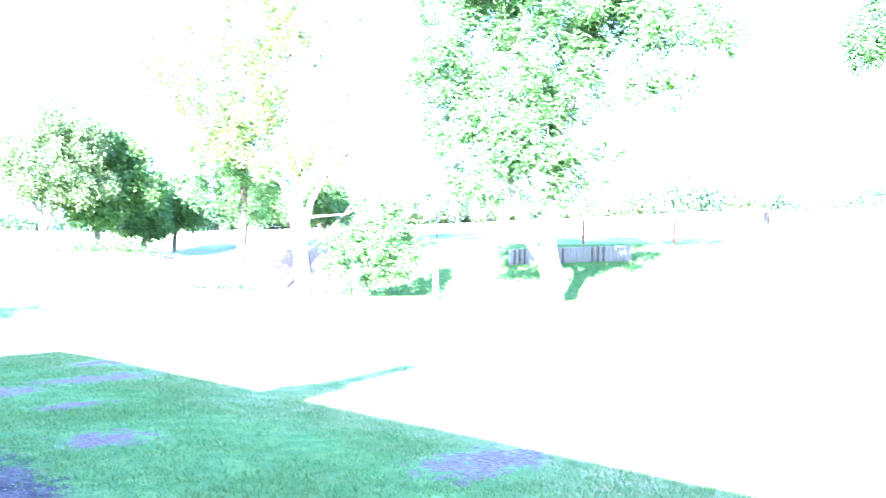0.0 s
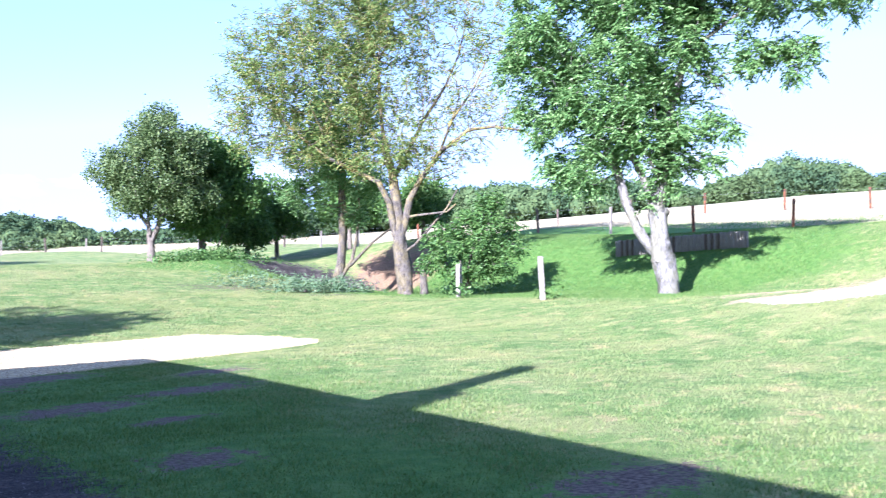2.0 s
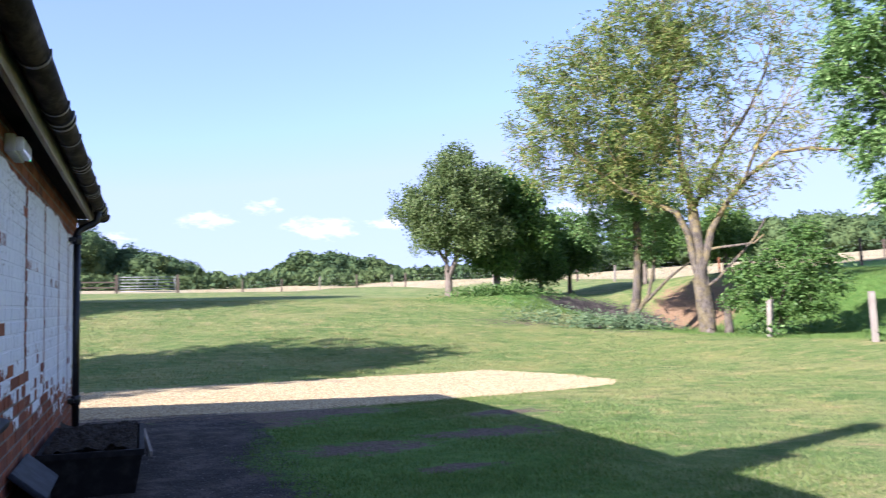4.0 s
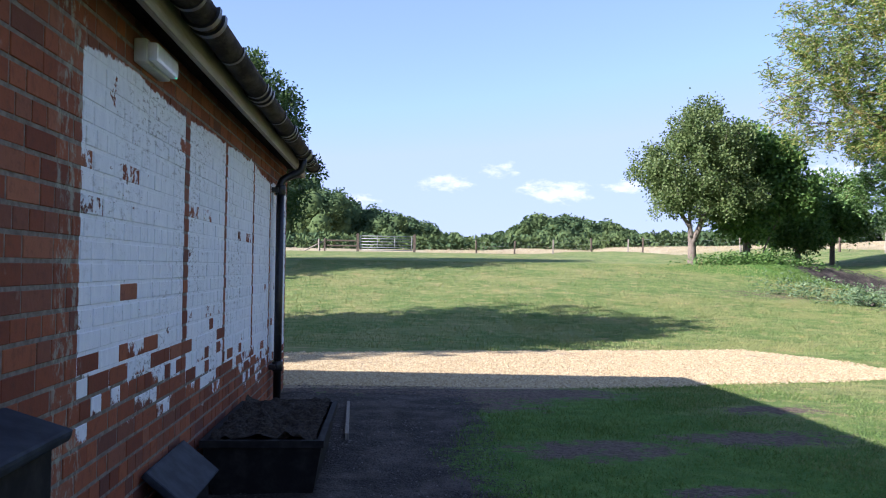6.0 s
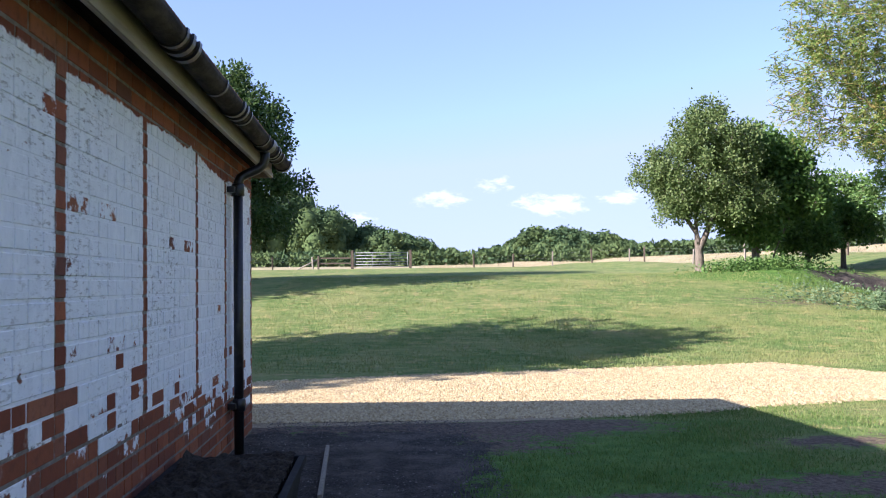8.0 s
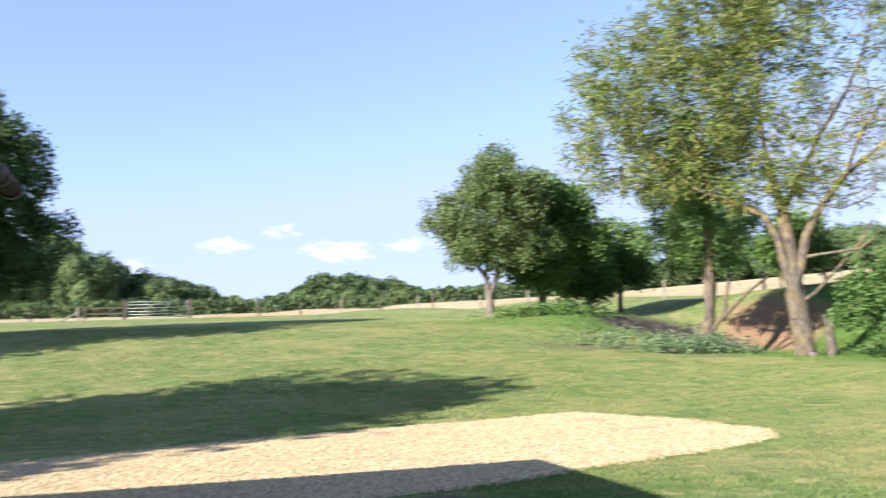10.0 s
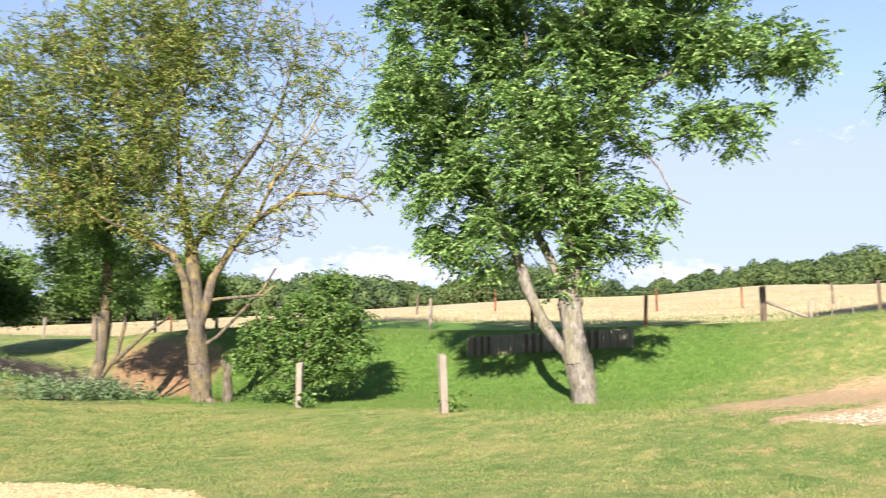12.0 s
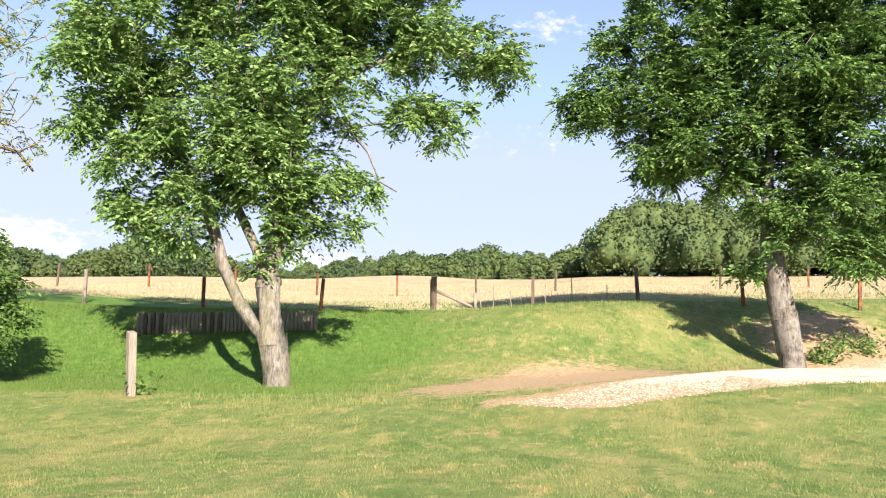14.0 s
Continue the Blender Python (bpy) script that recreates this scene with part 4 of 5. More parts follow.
# the leaning ash with a full crown; its x runs along the bank
leaning_ash = tree("ash_tree", "leaning ash tree with pale lumpy trunk and full crown", "tree", 23, (18.63, 12.44),
     [[(0.05, 0, -0.3), (0.0, 0, 0.35), (-0.14, 0, 0.9), (-0.2, 0, 1.5), (-0.23, 0, 2.05), (-0.5, 0.05, 2.75), (-0.95, 0.1, 3.65), (-1.2, 0.1, 5.0), (-1.2, 0.1, 6.6), (-1.0, 0, 8.4)],
      [(-0.22, 0, 0.95), (-0.5, 0.02, 1.25), (-0.8, 0.05, 1.65), (-1.15, 0.1, 2.4), (-1.45, 0.2, 3.3), (-2.1, 0.2, 4.6), (-2.8, 0.2, 6.0), (-3.2, 0.2, 7.2)],
      [(-0.25, 0, 2.3), (0.0, -0.1, 3.3), (0.12, -0.1, 4.4), (0.5, 0, 5.8), (1.1, 0, 7.2), (1.5, 0, 8.6)],
      [(0.35, 0, 5.3), (1.0, 0, 6.3), (2.2, 0, 6.95), (3.4, 0, 7.1), (4.4, 0, 7.0)],
      [(0.55, 0, 5.7), (1.2, -0.1, 5.4), (1.7, -0.15, 4.8), (1.95, -0.2, 4.2), (2.3, -0.2, 4.0)]],
     [(-2.9, 0, 4.3, 1.2, 1.4, 1.1), (-3.9, 0, 6.2, 1.1, 1.5, 1.2), (-2.8, 0, 7.6, 1.7, 1.9, 1.4), (-1.4, -0.4, 5.4, 1.6, 1.7, 1.4), (-0.2, -0.6, 4.6, 1.2, 1.3, 1.0), (0.9, -0.2, 3.9, 0.85, 1.0, 0.8), (-2.0, 0, 3.4, 1.3, 1.2, 0.6), (0.4, 0.1, 3.2, 0.6, 0.8, 0.4), (0, 0, 6.5, 1.8, 2.0, 1.4), (1.4, 0, 7.5, 1.6, 1.6, 0.9), (3.3, 0, 7.2, 1.3, 1.4, 0.6), (4.5, 0, 6.9, 0.6, 0.8, 0.4), (3.3, 0, 5.5, 0.75, 0.9, 0.55), (2.5, 0, 5.6, 0.5, 0.8, 0.45), (-0.3, 0, 9.0, 3.0, 3.0, 1.6), (-2.6, 0, 9.4, 2.0, 2.0, 1.2), (2.4, 0, 8.8, 1.8, 1.8, 0.8), (-0.25, -0.15, 2.5, 0.35, 0.3, 0.5)],
     860, 0.27, ASH_BARK, ASH_LEAF, lambda rng, e, P, par: tufts(rng, e, P, par, 23, 0.31, 5, (0.115, 0.025), 0.12), twig=0.010, thin=0.45, turn=-76.0, sturdy={1: (0.12, 0.03), 3: (0.06, 0.02), 4: (0.035, 0.015)})

leaning_trunk = next(o for o in leaning_ash.children if o.name.startswith("trunk"))
for x, y, z, rad in ((-0.2, -0.04, 0.78, 0.17), (-0.32, 0.02, 1.05, 0.18), (-0.16, -0.04, 1.3, 0.19), (-0.3, -0.02, 1.65, 0.19), (-0.24, 0.04, 2.05, 0.2), (-0.42, -0.02, 2.35, 0.15), (-0.06, -0.02, 0.25, 0.2)):
    bm = bmesh.new()
    bmesh.ops.create_icosphere(bm, subdivisions=3, radius=rad * 0.92)
    for v in bm.verts:
        v.co *= 1 + 0.4 * noise.noise(v.co * 11 + Vector((z * 9, 0, 0)))
        v.co = Vector((x + 0.06 + v.co.x, y + 0.02 + v.co.y, z + v.co.z * 1.5))
    for f in bm.faces:
        f.smooth = True
    part("burr", bm, ASH_BARK, leaning_trunk)

# the ash beside the pale lane
tree("ash_tree", "upright ash tree with dense dark crown beside the lane", "tree", 37, (23.22, 1.57),
     [[(0.05, 0, -0.3), (0.0, 0, 0.4), (-0.15, 0, 1.2), (-0.35, 0, 2.4), (-0.45, 0, 3.8), (-0.35, 0, 5.4), (-0.1, 0, 7.5), (0, 0, 9.5)],
      [(-0.42, 0, 3.5), (-1.3, 0, 4.7), (-2.5, 0, 5.6), (-3.7, 0, 6.3), (-4.4, 0, 6.5)],
      [(-0.38, 0, 3.0), (0.5, -0.2, 4.1), (1.4, 0, 5.4), (2.0, 0, 7.0)],
      [(-0.36, 0, 2.7), (0.1, -0.5, 3.1), (0.7, -1.0, 3.2)],
      [(-0.3, 0, 2.2), (-0.7, -0.3, 2.4), (-1.1, -0.6, 2.3)]],
     [(-3.5, 0, 6.8, 1.6, 1.5, 1.2), (-4.6, 0, 6.5, 0.9, 0.9, 0.6), (-1.8, 0, 6.0, 1.8, 2.0, 1.4), (-2.6, -0.3, 5.0, 1.1, 1.2, 0.6), (0, 0, 7.5, 2.6, 2.4, 2.0), (1.8, 0.3, 6.0, 2.2, 2.2, 2.2), (0.5, -1.0, 3.4, 1.1, 0.9, 0.8), (-1.1, -0.6, 2.4, 0.5, 0.5, 0.3), (1.3, -0.8, 2.3, 0.35, 0.5, 0.6), (2.3, 0, 3.7, 1.7, 1.6, 1.2), (0, 0, 10.0, 2.6, 2.6, 1.6), (-2.6, 0, 8.6, 1.8, 1.8, 1.2), (2.5, 0, 8.6, 2.0, 2.0, 1.8), (-0.2, 0.8, 4.6, 1.5, 1.4, 0.9)],
     1080, 0.29, DARK_ASH_BARK, LANE_LEAF, lambda rng, e, P, par: tufts(rng, e, P, par, 22, 0.31, 5, (0.12, 0.026), 0.12), twig=0.009, thin=0.45, turn=-102.0)

# two-stemmed tree on the rim of the hollow
tree("ash_tree", "two-stemmed ash tree on the rim of the hollow", "tree", 41, (17.95, 27.78),
     [[(0, 0, -0.3), (0.1, -0.1, 0.3), (0.2, -0.2, 1.0), (0.25, -0.25, 2.0), (0.3, -0.2, 3.2), (0.3, -0.2, 4.6), (0.3, -0.1, 6)],
      [(0.1, -0.15, 0.3), (0.5, -0.5, 1.1), (0.65, -0.6, 1.9), (0.7, -0.7, 2.6)],
      [(0.45, -0.45, 0.9), (1.1, -1.1, 1.8), (1.6, -1.6, 2.3)]],
     [(0.1, 0.1, 5.7, 1.6, 1.6, 1.0), (-0.4, 0.5, 5.5, 1.2, 1.2, 0.7), (0.9, -0.8, 4.1, 1.0, 1.0, 0.6), (0.3, 0, 6.9, 1.7, 1.7, 1.1), (-0.9, 0.8, 3.6, 0.8, 0.8, 0.5), (0.5, -0.4, 2.9, 0.7, 0.7, 0.35), (-0.3, 0.2, 4.5, 1.2, 1.2, 0.6)],
     380, 0.2, LICHEN_BARK, ASH_LEAF, lambda rng, e, P, par: tufts(rng, e, P, par, 13, 0.26, 4, (0.11, 0.024), 0.14), sturdy={1: (0.09, 0.045), 2: (0.075, 0.03)})

# hawthorn and its darker neighbour at the top of the lawn
tree("hawthorn_tree", "bushy hawthorn tree with pale split trunk", "tree", 53, (12.62, 32.98),
     [[(0, 0, -0.3), (0.0, 0, 0.5), (-0.05, 0, 1.1), (-0.1, 0, 1.8), (-0.05, 0, 3.0), (0.1, 0, 4.4), (0.3, 0, 5.6)],
      [(0.0, 0.0, 0.8), (0.3, 0.1, 1.5), (0.7, 0.1, 2.6), (1.1, 0.1, 3.8)], [(-0.08, 0, 1.4), (-0.7, 0, 2.4), (-1.4, 0, 3.4)]],
     [(0.1, 0, 3.6, 1.7, 1.8, 1.4), (0.4, 0, 4.9, 1.3, 1.4, 0.9), (1.0, 0, 2.6, 1.4, 1.5, 0.9), (-1.4, 0, 3.7, 0.8, 1.0, 0.7), (0.4, 0, 5.8, 0.6, 0.7, 0.4), (-0.9, 0, 2.4, 0.8, 1.0, 0.5), (1.5, 0, 4.4, 0.8, 1.0, 0.8)],
     560, 0.17, THORN_BARK, THORN_LEAF, lambda rng, e, P, par: simple_leaves(rng, e, P, 90, 0.13, (0.10, 0.038)), turn=-21.0)
tree("maple_tree", "dark round-leaved tree behind the hawthorn", "tree", 59, (15.3, 34.3),
     [[(0, 0, -0.3), (0, 0, 0.6), (0.1, 0, 1.4), (0.2, 0, 2.4), (0.3, 0, 3.6), (0.4, 0, 4.6)], [(0.05, 0, 0.9), (0.8, 0, 1.7), (1.8, 0, 2.6)], [(0.5, -0.2, -0.2), (0.7, -0.2, 0.6), (1.1, -0.2, 1.5)]],
     [(-0.2, 0, 4.4, 1.2, 1.4, 0.9), (0.9, 0, 3.9, 1.0, 1.2, 0.9), (1.9, -0.2, 2.6, 0.7, 1.0, 0.8), (0.6, 0, 2.6, 1.2, 1.4, 0.9), (-0.9, 0, 2.5, 0.9, 1.1, 0.8), (0.0, -0.5, 1.4, 1.1, 0.9, 0.4)],
     520, 0.16, THORN_BARK, DARK_LEAF, lambda rng, e, P, par: simple_leaves(rng, e, P, 62, 0.14, (0.15, 0.065)), turn=-22.0)

# elder bush between the posts and the ash
tree("elder_bush", "bright green elder bush on the bank", "bush", 61, (17.75, 19.5),
     [[(0, 0, -0.2), (0.05, 0, 0.4), (0.1, 0, 1.0), (0.3, 0, 1.7), (0.6, 0, 2.5)], [(0, 0, 0.2), (-0.5, 0, 0.9), (-0.9, 0, 1.4)], [(0.05, 0, 0.3), (0.6, 0, 1.0), (1.2, 0, 1.6)]],
     [(-1.0, 0, 1.25, 0.55, 0.6, 0.28), (-0.6, 0, 2.0, 0.6, 0.6, 0.3), (0.2, -0.3, 1.6, 0.8, 0.7, 0.3), (0.4, 0, 2.5, 0.7, 0.7, 0.3), (1.1, 0, 2.1, 0.7, 0.7, 0.3), (1.5, 0, 1.5, 0.45, 0.6, 0.25), (0.9, 0, 3.05, 0.5, 0.5, 0.25), (-0.1, -0.2, 0.85, 0.5, 0.5, 0.25), (0.8, 0, 0.95, 0.6, 0.6, 0.25)],
     210, 0.08, THORN_BARK, ELDER_LEAF, lambda rng, e, P, par: tufts(rng, e, P, par, 13, 0.22, 3, (0.095, 0.028), 0.09, 0.6), turn=-48.0)

# trees along the fence behind the hollow
for q, (x, y, h) in enumerate(((20.5, 37.5, 3.9), (23.2, 35.0, 4.3), (18.6, 36.8, 2.6), (25.5, 32.0, 2.8))):
    tree("field_maple", "young tree at the field fence", "tree", 70 + q, (x, y),
         [[(0, 0, -0.2), (0, 0, 0.8), (0.05, 0.05, 1.5), (0, 0, h * 0.6), (0, 0, h * 0.85)]],
         [(0, 0, h * 0.72, h * 0.33, h * 0.33, h * 0.3), (0.3, -0.5, h * 0.5, h * 0.3, h * 0.3, h * 0.2), (-0.5, 0.4, h * 0.5, h * 0.26, h * 0.26, h * 0.2)],
         240, 0.1, THORN_BARK, DARK_LEAF, lambda rng, e, P, par: simple_leaves(rng, e, P, 60, 0.16, (0.14, 0.055)), group="trees at the fence")

# tall trees behind the outbuilding; the nearer one shades the lawn
tree("wild_cherry_tree", "tall dark tree behind the outbuilding", "tree", 81, (-6.4, 36.5),
     [[(0, 0, -0.3), (0, 0, 1), (0, 0, 2.5), (0.1, 0, 4.5), (0, 0, 6.5), (0, 0, 8)]],
     [(0.7, 0, 6.0, 2.8, 2.8, 1.8), (1.5, 0, 4.4, 2.7, 2.5, 1.5), (0.5, 0, 7.2, 1.7, 1.7, 1.0), (0.8, 0, 2.6, 2.8, 2.6, 1.4), (-1.5, 0, 5, 2.6, 2.6, 2.2), (2.6, 0, 5.2, 1.7, 1.2, 0.35), (2.7, 0, 3.7, 1.9, 1.4, 0.35), (2.4, 0, 6.5, 1.4, 1.2, 0.3), (2.6, 0, 2.2, 1.6, 1.4, 0.6), (1.6, 0, 7.9, 1.0, 1.0, 0.4)],
     760, 0.22, THORN_BARK, CHERRY_LEAF, lambda rng, e, P, par: simple_leaves(rng, e, P, 100, 0.15, (0.14, 0.05)))
tree("sycamore_tree", "broad tree shading the lawn from behind the outbuilding", "tree", 83, (-10.0, 13.4),
     [[(0, 0, -0.3), (0, 0, 1), (0, 0, 2.5), (0, 0, 4.5), (0, 0, 6.5)]],
     [(0, 0, 5.2, 2.9, 3.0, 2.2), (0.3, 1.0, 6.8, 2.2, 2.4, 1.8), (0, -1.2, 4.4, 2.2, 2.0, 1.6), (0.5, 0.2, 8.0, 1.6, 1.6, 0.8), (0, -2.6, 3.9, 1.8, 1.5, 1.1)],
     330, 0.25, THORN_BARK, DARK_LEAF, lambda rng, e, P, par: simple_leaves(rng, e, P, 40, 0.22, (0.3, 0.12)))

# two more of the row behind the outbuilding, whose shade reaches the top of the lawn
for q, (x, y, h) in enumerate(((-12.0, 26.5, 1.0), (-9.5, 31.5, 0.95))):
    tree("sycamore_tree", "broad tree behind the outbuilding shading the upper lawn", "tree", 90 + q, (x, y),
         [[(0, 0, -0.3), (0, 0, 1), (0, 0, 2.5), (0, 0, 4.5 * h), (0, 0, 6.5 * h)]],
         [(0, 0, 5.0 * h, 2.8, 2.6, 1.6), (0.3, 1.0, 6.6 * h, 2.4, 2.2, 1.5), (0.2, 0.2, 8.0 * h, 2.0, 2.0, 1.0)],
         300, 0.24, THORN_BARK, DARK_LEAF, lambda rng, e, P, par: simple_leaves(rng, e, P, 45, 0.3, (0.3, 0.12)), group="trees behind the outbuilding")

# ---- far woods on the skyline ----
SKY_DEG = (-60, -25, -12, -7, -5.2, -4.0, -2.8, 0.5, 2.6, 3.6, 4.6, 5.0, 5.6, 6.4, 8, 10, 12, 15, 17, 22, 30, 36, 42, 50, 57, 60, 62.5, 66, 69, 73, 78, 83, 88.5, 90, 92, 97, 102, 110, 130, 160)
SKY_UP = (5, 6, 6.3, 6.2, 5.6, 5.0, 3.7, 3.6, 2.8, 2.2, 2.4, 2.2, 1.2, 2.0, 2.7, 3.6, 3.5, 2.8, 2.3, 2.6, 3.4, 4.4, 4.9, 5.1, 4.5, 5.0, 6.0, 5.0, 4.2, 4.5, 5.3, 5.7, 5.4, 6.4, 8.7, 9.0, 8.2, 7.5, 7, 6)
rng = np.random.default_rng(5)
at, ax = [], []
ball = bmesh.new()
bmesh.ops.create_icosphere(ball, subdivisions=2, radius=1.0)
ball_v, ball_f = np.array([v.co[:] for v in ball.verts]), np.array([[v.index for v in f.verts] for f in ball.faces])
ball.free()
core_v, core_f = [], []
for deg in np.concatenate([np.arange(-58, -14, 2.0), np.arange(-14, 112, 1.05), np.arange(112, 158, 2.0)]):
    for depth in (0, 1):
        a = radians(deg + 0.5 * depth + rng.uniform(-0.4, 0.4))
        r = rng.uniform(116, 126) + depth * 14 - (16 if 90 < deg < 112 else 0)
        x, y = 2 + r * math.sin(a), 5 + r * math.cos(a)
        z0 = gz1(x, y)
        top = 1.3 + r * math.tan(radians(np.interp(math.degrees(a), SKY_DEG, SKY_UP) * rng.uniform(0.98, 1.14)))
        h = max(top - z0, 0.7)
        wide = min(max(0.55 * h, 1.3), 3.4) * rng.uniform(0.8, 1.25)
        wisp = 1 if 59.5 < deg < 69 and depth == 0 else 0
        for lobe in range(9):
            turn, ring = lobe * 2.4 + rng.uniform(-0.5, 0.5), 0.0 if lobe == 0 else (0.72 if lobe < 5 else 0.45)
            level = 0.66 if lobe == 0 else (0.32 if lobe < 5 else 0.58)
            c = np.array((x + ring * wide * math.cos(turn), y + ring * wide * math.sin(turn), z0 + h * (level + rng.uniform(-0.06, 0.06))))
            rad = np.array((wide * 0.5, wide * 0.5, h * (0.32 if lobe < 5 else 0.24))) * rng.uniform(0.85, 1.15)
            if wisp:
                rad = rad * np.array((0.6, 0.6, 1.0))
            n = int((90 if wisp else 260) * (1 if depth == 0 else 0.6))
            v = rng.normal(size=(n, 3))
            v /= np.linalg.norm(v, axis=1)[:, None]
            at.append(c + v * rad * rng.uniform(0.84, 1.06, (n, 1)))
            ax.append(np.cross(v, rng.normal(size=(n, 3))) + v * 0.35)
            # an added dark ball in each lobe passes for shaded gaps between leaves
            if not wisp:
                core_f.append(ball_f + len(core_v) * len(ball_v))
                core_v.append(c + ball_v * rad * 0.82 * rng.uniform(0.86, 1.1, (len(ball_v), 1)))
v, f = leaflets(rng, np.concatenate(at), np.concatenate(ax), 0.42, 0.19)
woods = tagged(new("far_woods", mesh_of("far_woods", v, f, FAR_LEAF)), "distant green woodland along the skyline", "woods", kind="stuff")
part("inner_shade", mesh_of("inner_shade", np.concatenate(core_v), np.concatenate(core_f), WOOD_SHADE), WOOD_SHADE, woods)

# hedge foot under the woods by the gate
at, ax = [], []
for deg in np.arange(-14, 30, 0.25):
    if 5.0 < deg < 5.9:
        continue
    a, r = radians(deg), rng.uniform(88, 96)
    x, y = 2 + r * math.sin(a), 5 + r * math.cos(a)
    n = 60
    v = rng.normal(size=(n, 3))
    v /= np.linalg.norm(v, axis=1)[:, None]
    at.append(np.array((x, y, gz1(x, y) + 0.55)) + v * np.array((0.8, 0.8, 0.75 * rng.uniform(0.7, 1.3))))
    ax.append(v + rng.normal(size=(n, 3)) * 0.7)
v, f = leaflets(rng, np.concatenate(at), np.concatenate(ax), 0.55, 0.2)
tagged(new("field_hedge", mesh_of("field_hedge", v, f, FAR_LEAF)), "low dark hedge along the far field", "hedge", kind="stuff")

# ---- fences, gate and posts ----
def post_mesh(name, h, w, mat, seed, round_top=False):
    bm = bmesh.new()
    r = random.Random(seed)
    box(bm, -w / 2, w / 2, -w / 2, w / 2, -0.3, h, w * 0.08)
    bmesh.ops.subdivide_edges(bm, edges=[e for e in bm.edges if abs(e.verts[0].co.z - e.verts[1].co.z) > h * 0.6], cuts=4)
    for v in bm.verts:
        v.co.x += r.uniform(-1, 1) * w * 0.045 + 0.012 * math.sin(v.co.z * 2.3 + seed)
        v.co.y += r.uniform(-1, 1) * w * 0.045
        if v.co.z > h - 0.03:
            v.co.z += v.co.x * 0.25
    return mesh_from(name, bm, mat)


for q, (x, y, h, lean) in enumerate(((16.44, 18.26, 1.0, 1.0), (15.57, 13.91, 1.08, -2.0))):
    ob = tagged(new("wooden_post", post_mesh("wooden_post", h, 0.13, WOOD, q + 3)), "weathered grey wooden post standing in the grass", "post", "grey posts at the lawn edge")
    ob.matrix_basis = pose(x, y, gz1(x, y), lean, lean, 20 + 30 * q)


def fence_line(beyond, step, start, stop, h, shift=0.0):
    """Places along the rim of the yard, a fixed way beyond it."""
    out, last = [], None
    for deg in np.arange(start, stop, 0.1):
        r = np.interp(deg, EDGE_HEADING, EDGE_RANGE) + beyond
        p = (2 + r * math.sin(radians(deg)), 5 + r * math.cos(radians(deg)))
        if last is None or math.dist(p, last) >= step:
            out.append(p)
            last = p
    return out


def build_fence(label, places, h, w, mats, seed, wires):
    fence = thing("fence", label, "fence", (places[0][0], places[0][1], gz1(*places[0])))
    origin = Vector((places[0][0], places[0][1], gz1(*places[0])))
    kinds = [post_mesh("fence_post", h, w, mt, seed + n) for n, mt in enumerate(mats)]
    r = random.Random(seed)
    for n, (x, y) in enumerate(places):
        ob = new("fence_post", kinds[r.randrange(len(kinds))])
        ob.parent = fence
        ob.matrix_basis = Matrix.Translation(Vector((x, y, gz1(x, y))) - origin) @ pose(0, 0, 0, r.uniform(-3, 3), r.uniform(-3, 3), r.uniform(0, 90)) @ Matrix.Diagonal((1, 1, r.uniform(0.93, 1.06), 1))
    for up in wires:
        bm = bmesh.new()
        tube(bm, [Vector((x, y, gz1(x, y) + up)) - origin for x, y in places], 0.0022, 4)
        part("wire", bm, STEEL, fence)
    return fence


near_places = [(2 + np.interp(d, EDGE_HEADING, EDGE_RANGE) * math.sin(radians(d)), 5 + np.interp(d, EDGE_HEADING, EDGE_RANGE) * math.cos(radians(d))) for d in (56.2, 62.9, 70.1, 77.3, 83.8, 90.6, 97.1, 103.8, 110.5, 117, 124)]
build_fence("pale and dark wooden posts with wire behind the hollow", fence_line(0.2, 3.3, 17, 53.5, 1.0) + near_places[:1], 1.05, 0.095, (WOOD, DARKWOOD), 5, (0.2, 0.4, 0.6, 0.8, 0.98))
build_fence("rusty and dark posts with wire along the field", near_places[1:], 1.05, 0.085, (RUST, DARKWOOD, RUST), 5, (0.2, 0.4, 0.6, 0.8, 0.98))
build_fence("low wooden posts with wire beside the gate", [p for p in fence_line(-0.3, 2.6, 5.4, 17, 1.0)], 0.95, 0.09, (WOOD, DARKWOOD), 9, (0.3, 0.55, 0.8))
build_fence("low wooden posts with wire beyond the tree", [p for p in fence_line(-0.3, 2.6, -30, -3.6, 1.0)], 0.95, 0.09, (WOOD, DARKWOOD), 10, (0.3, 0.55, 0.8))
build_fence("thin dark posts of the far fence", [(2 + 45 * math.sin(radians(d)), 5 + 45 * math.cos(radians(d))) for d in np.arange(39.8, 128, 5.2)], 1.1, 0.085, (DARKWOOD, RUST), 13, (0.5, 1.0))

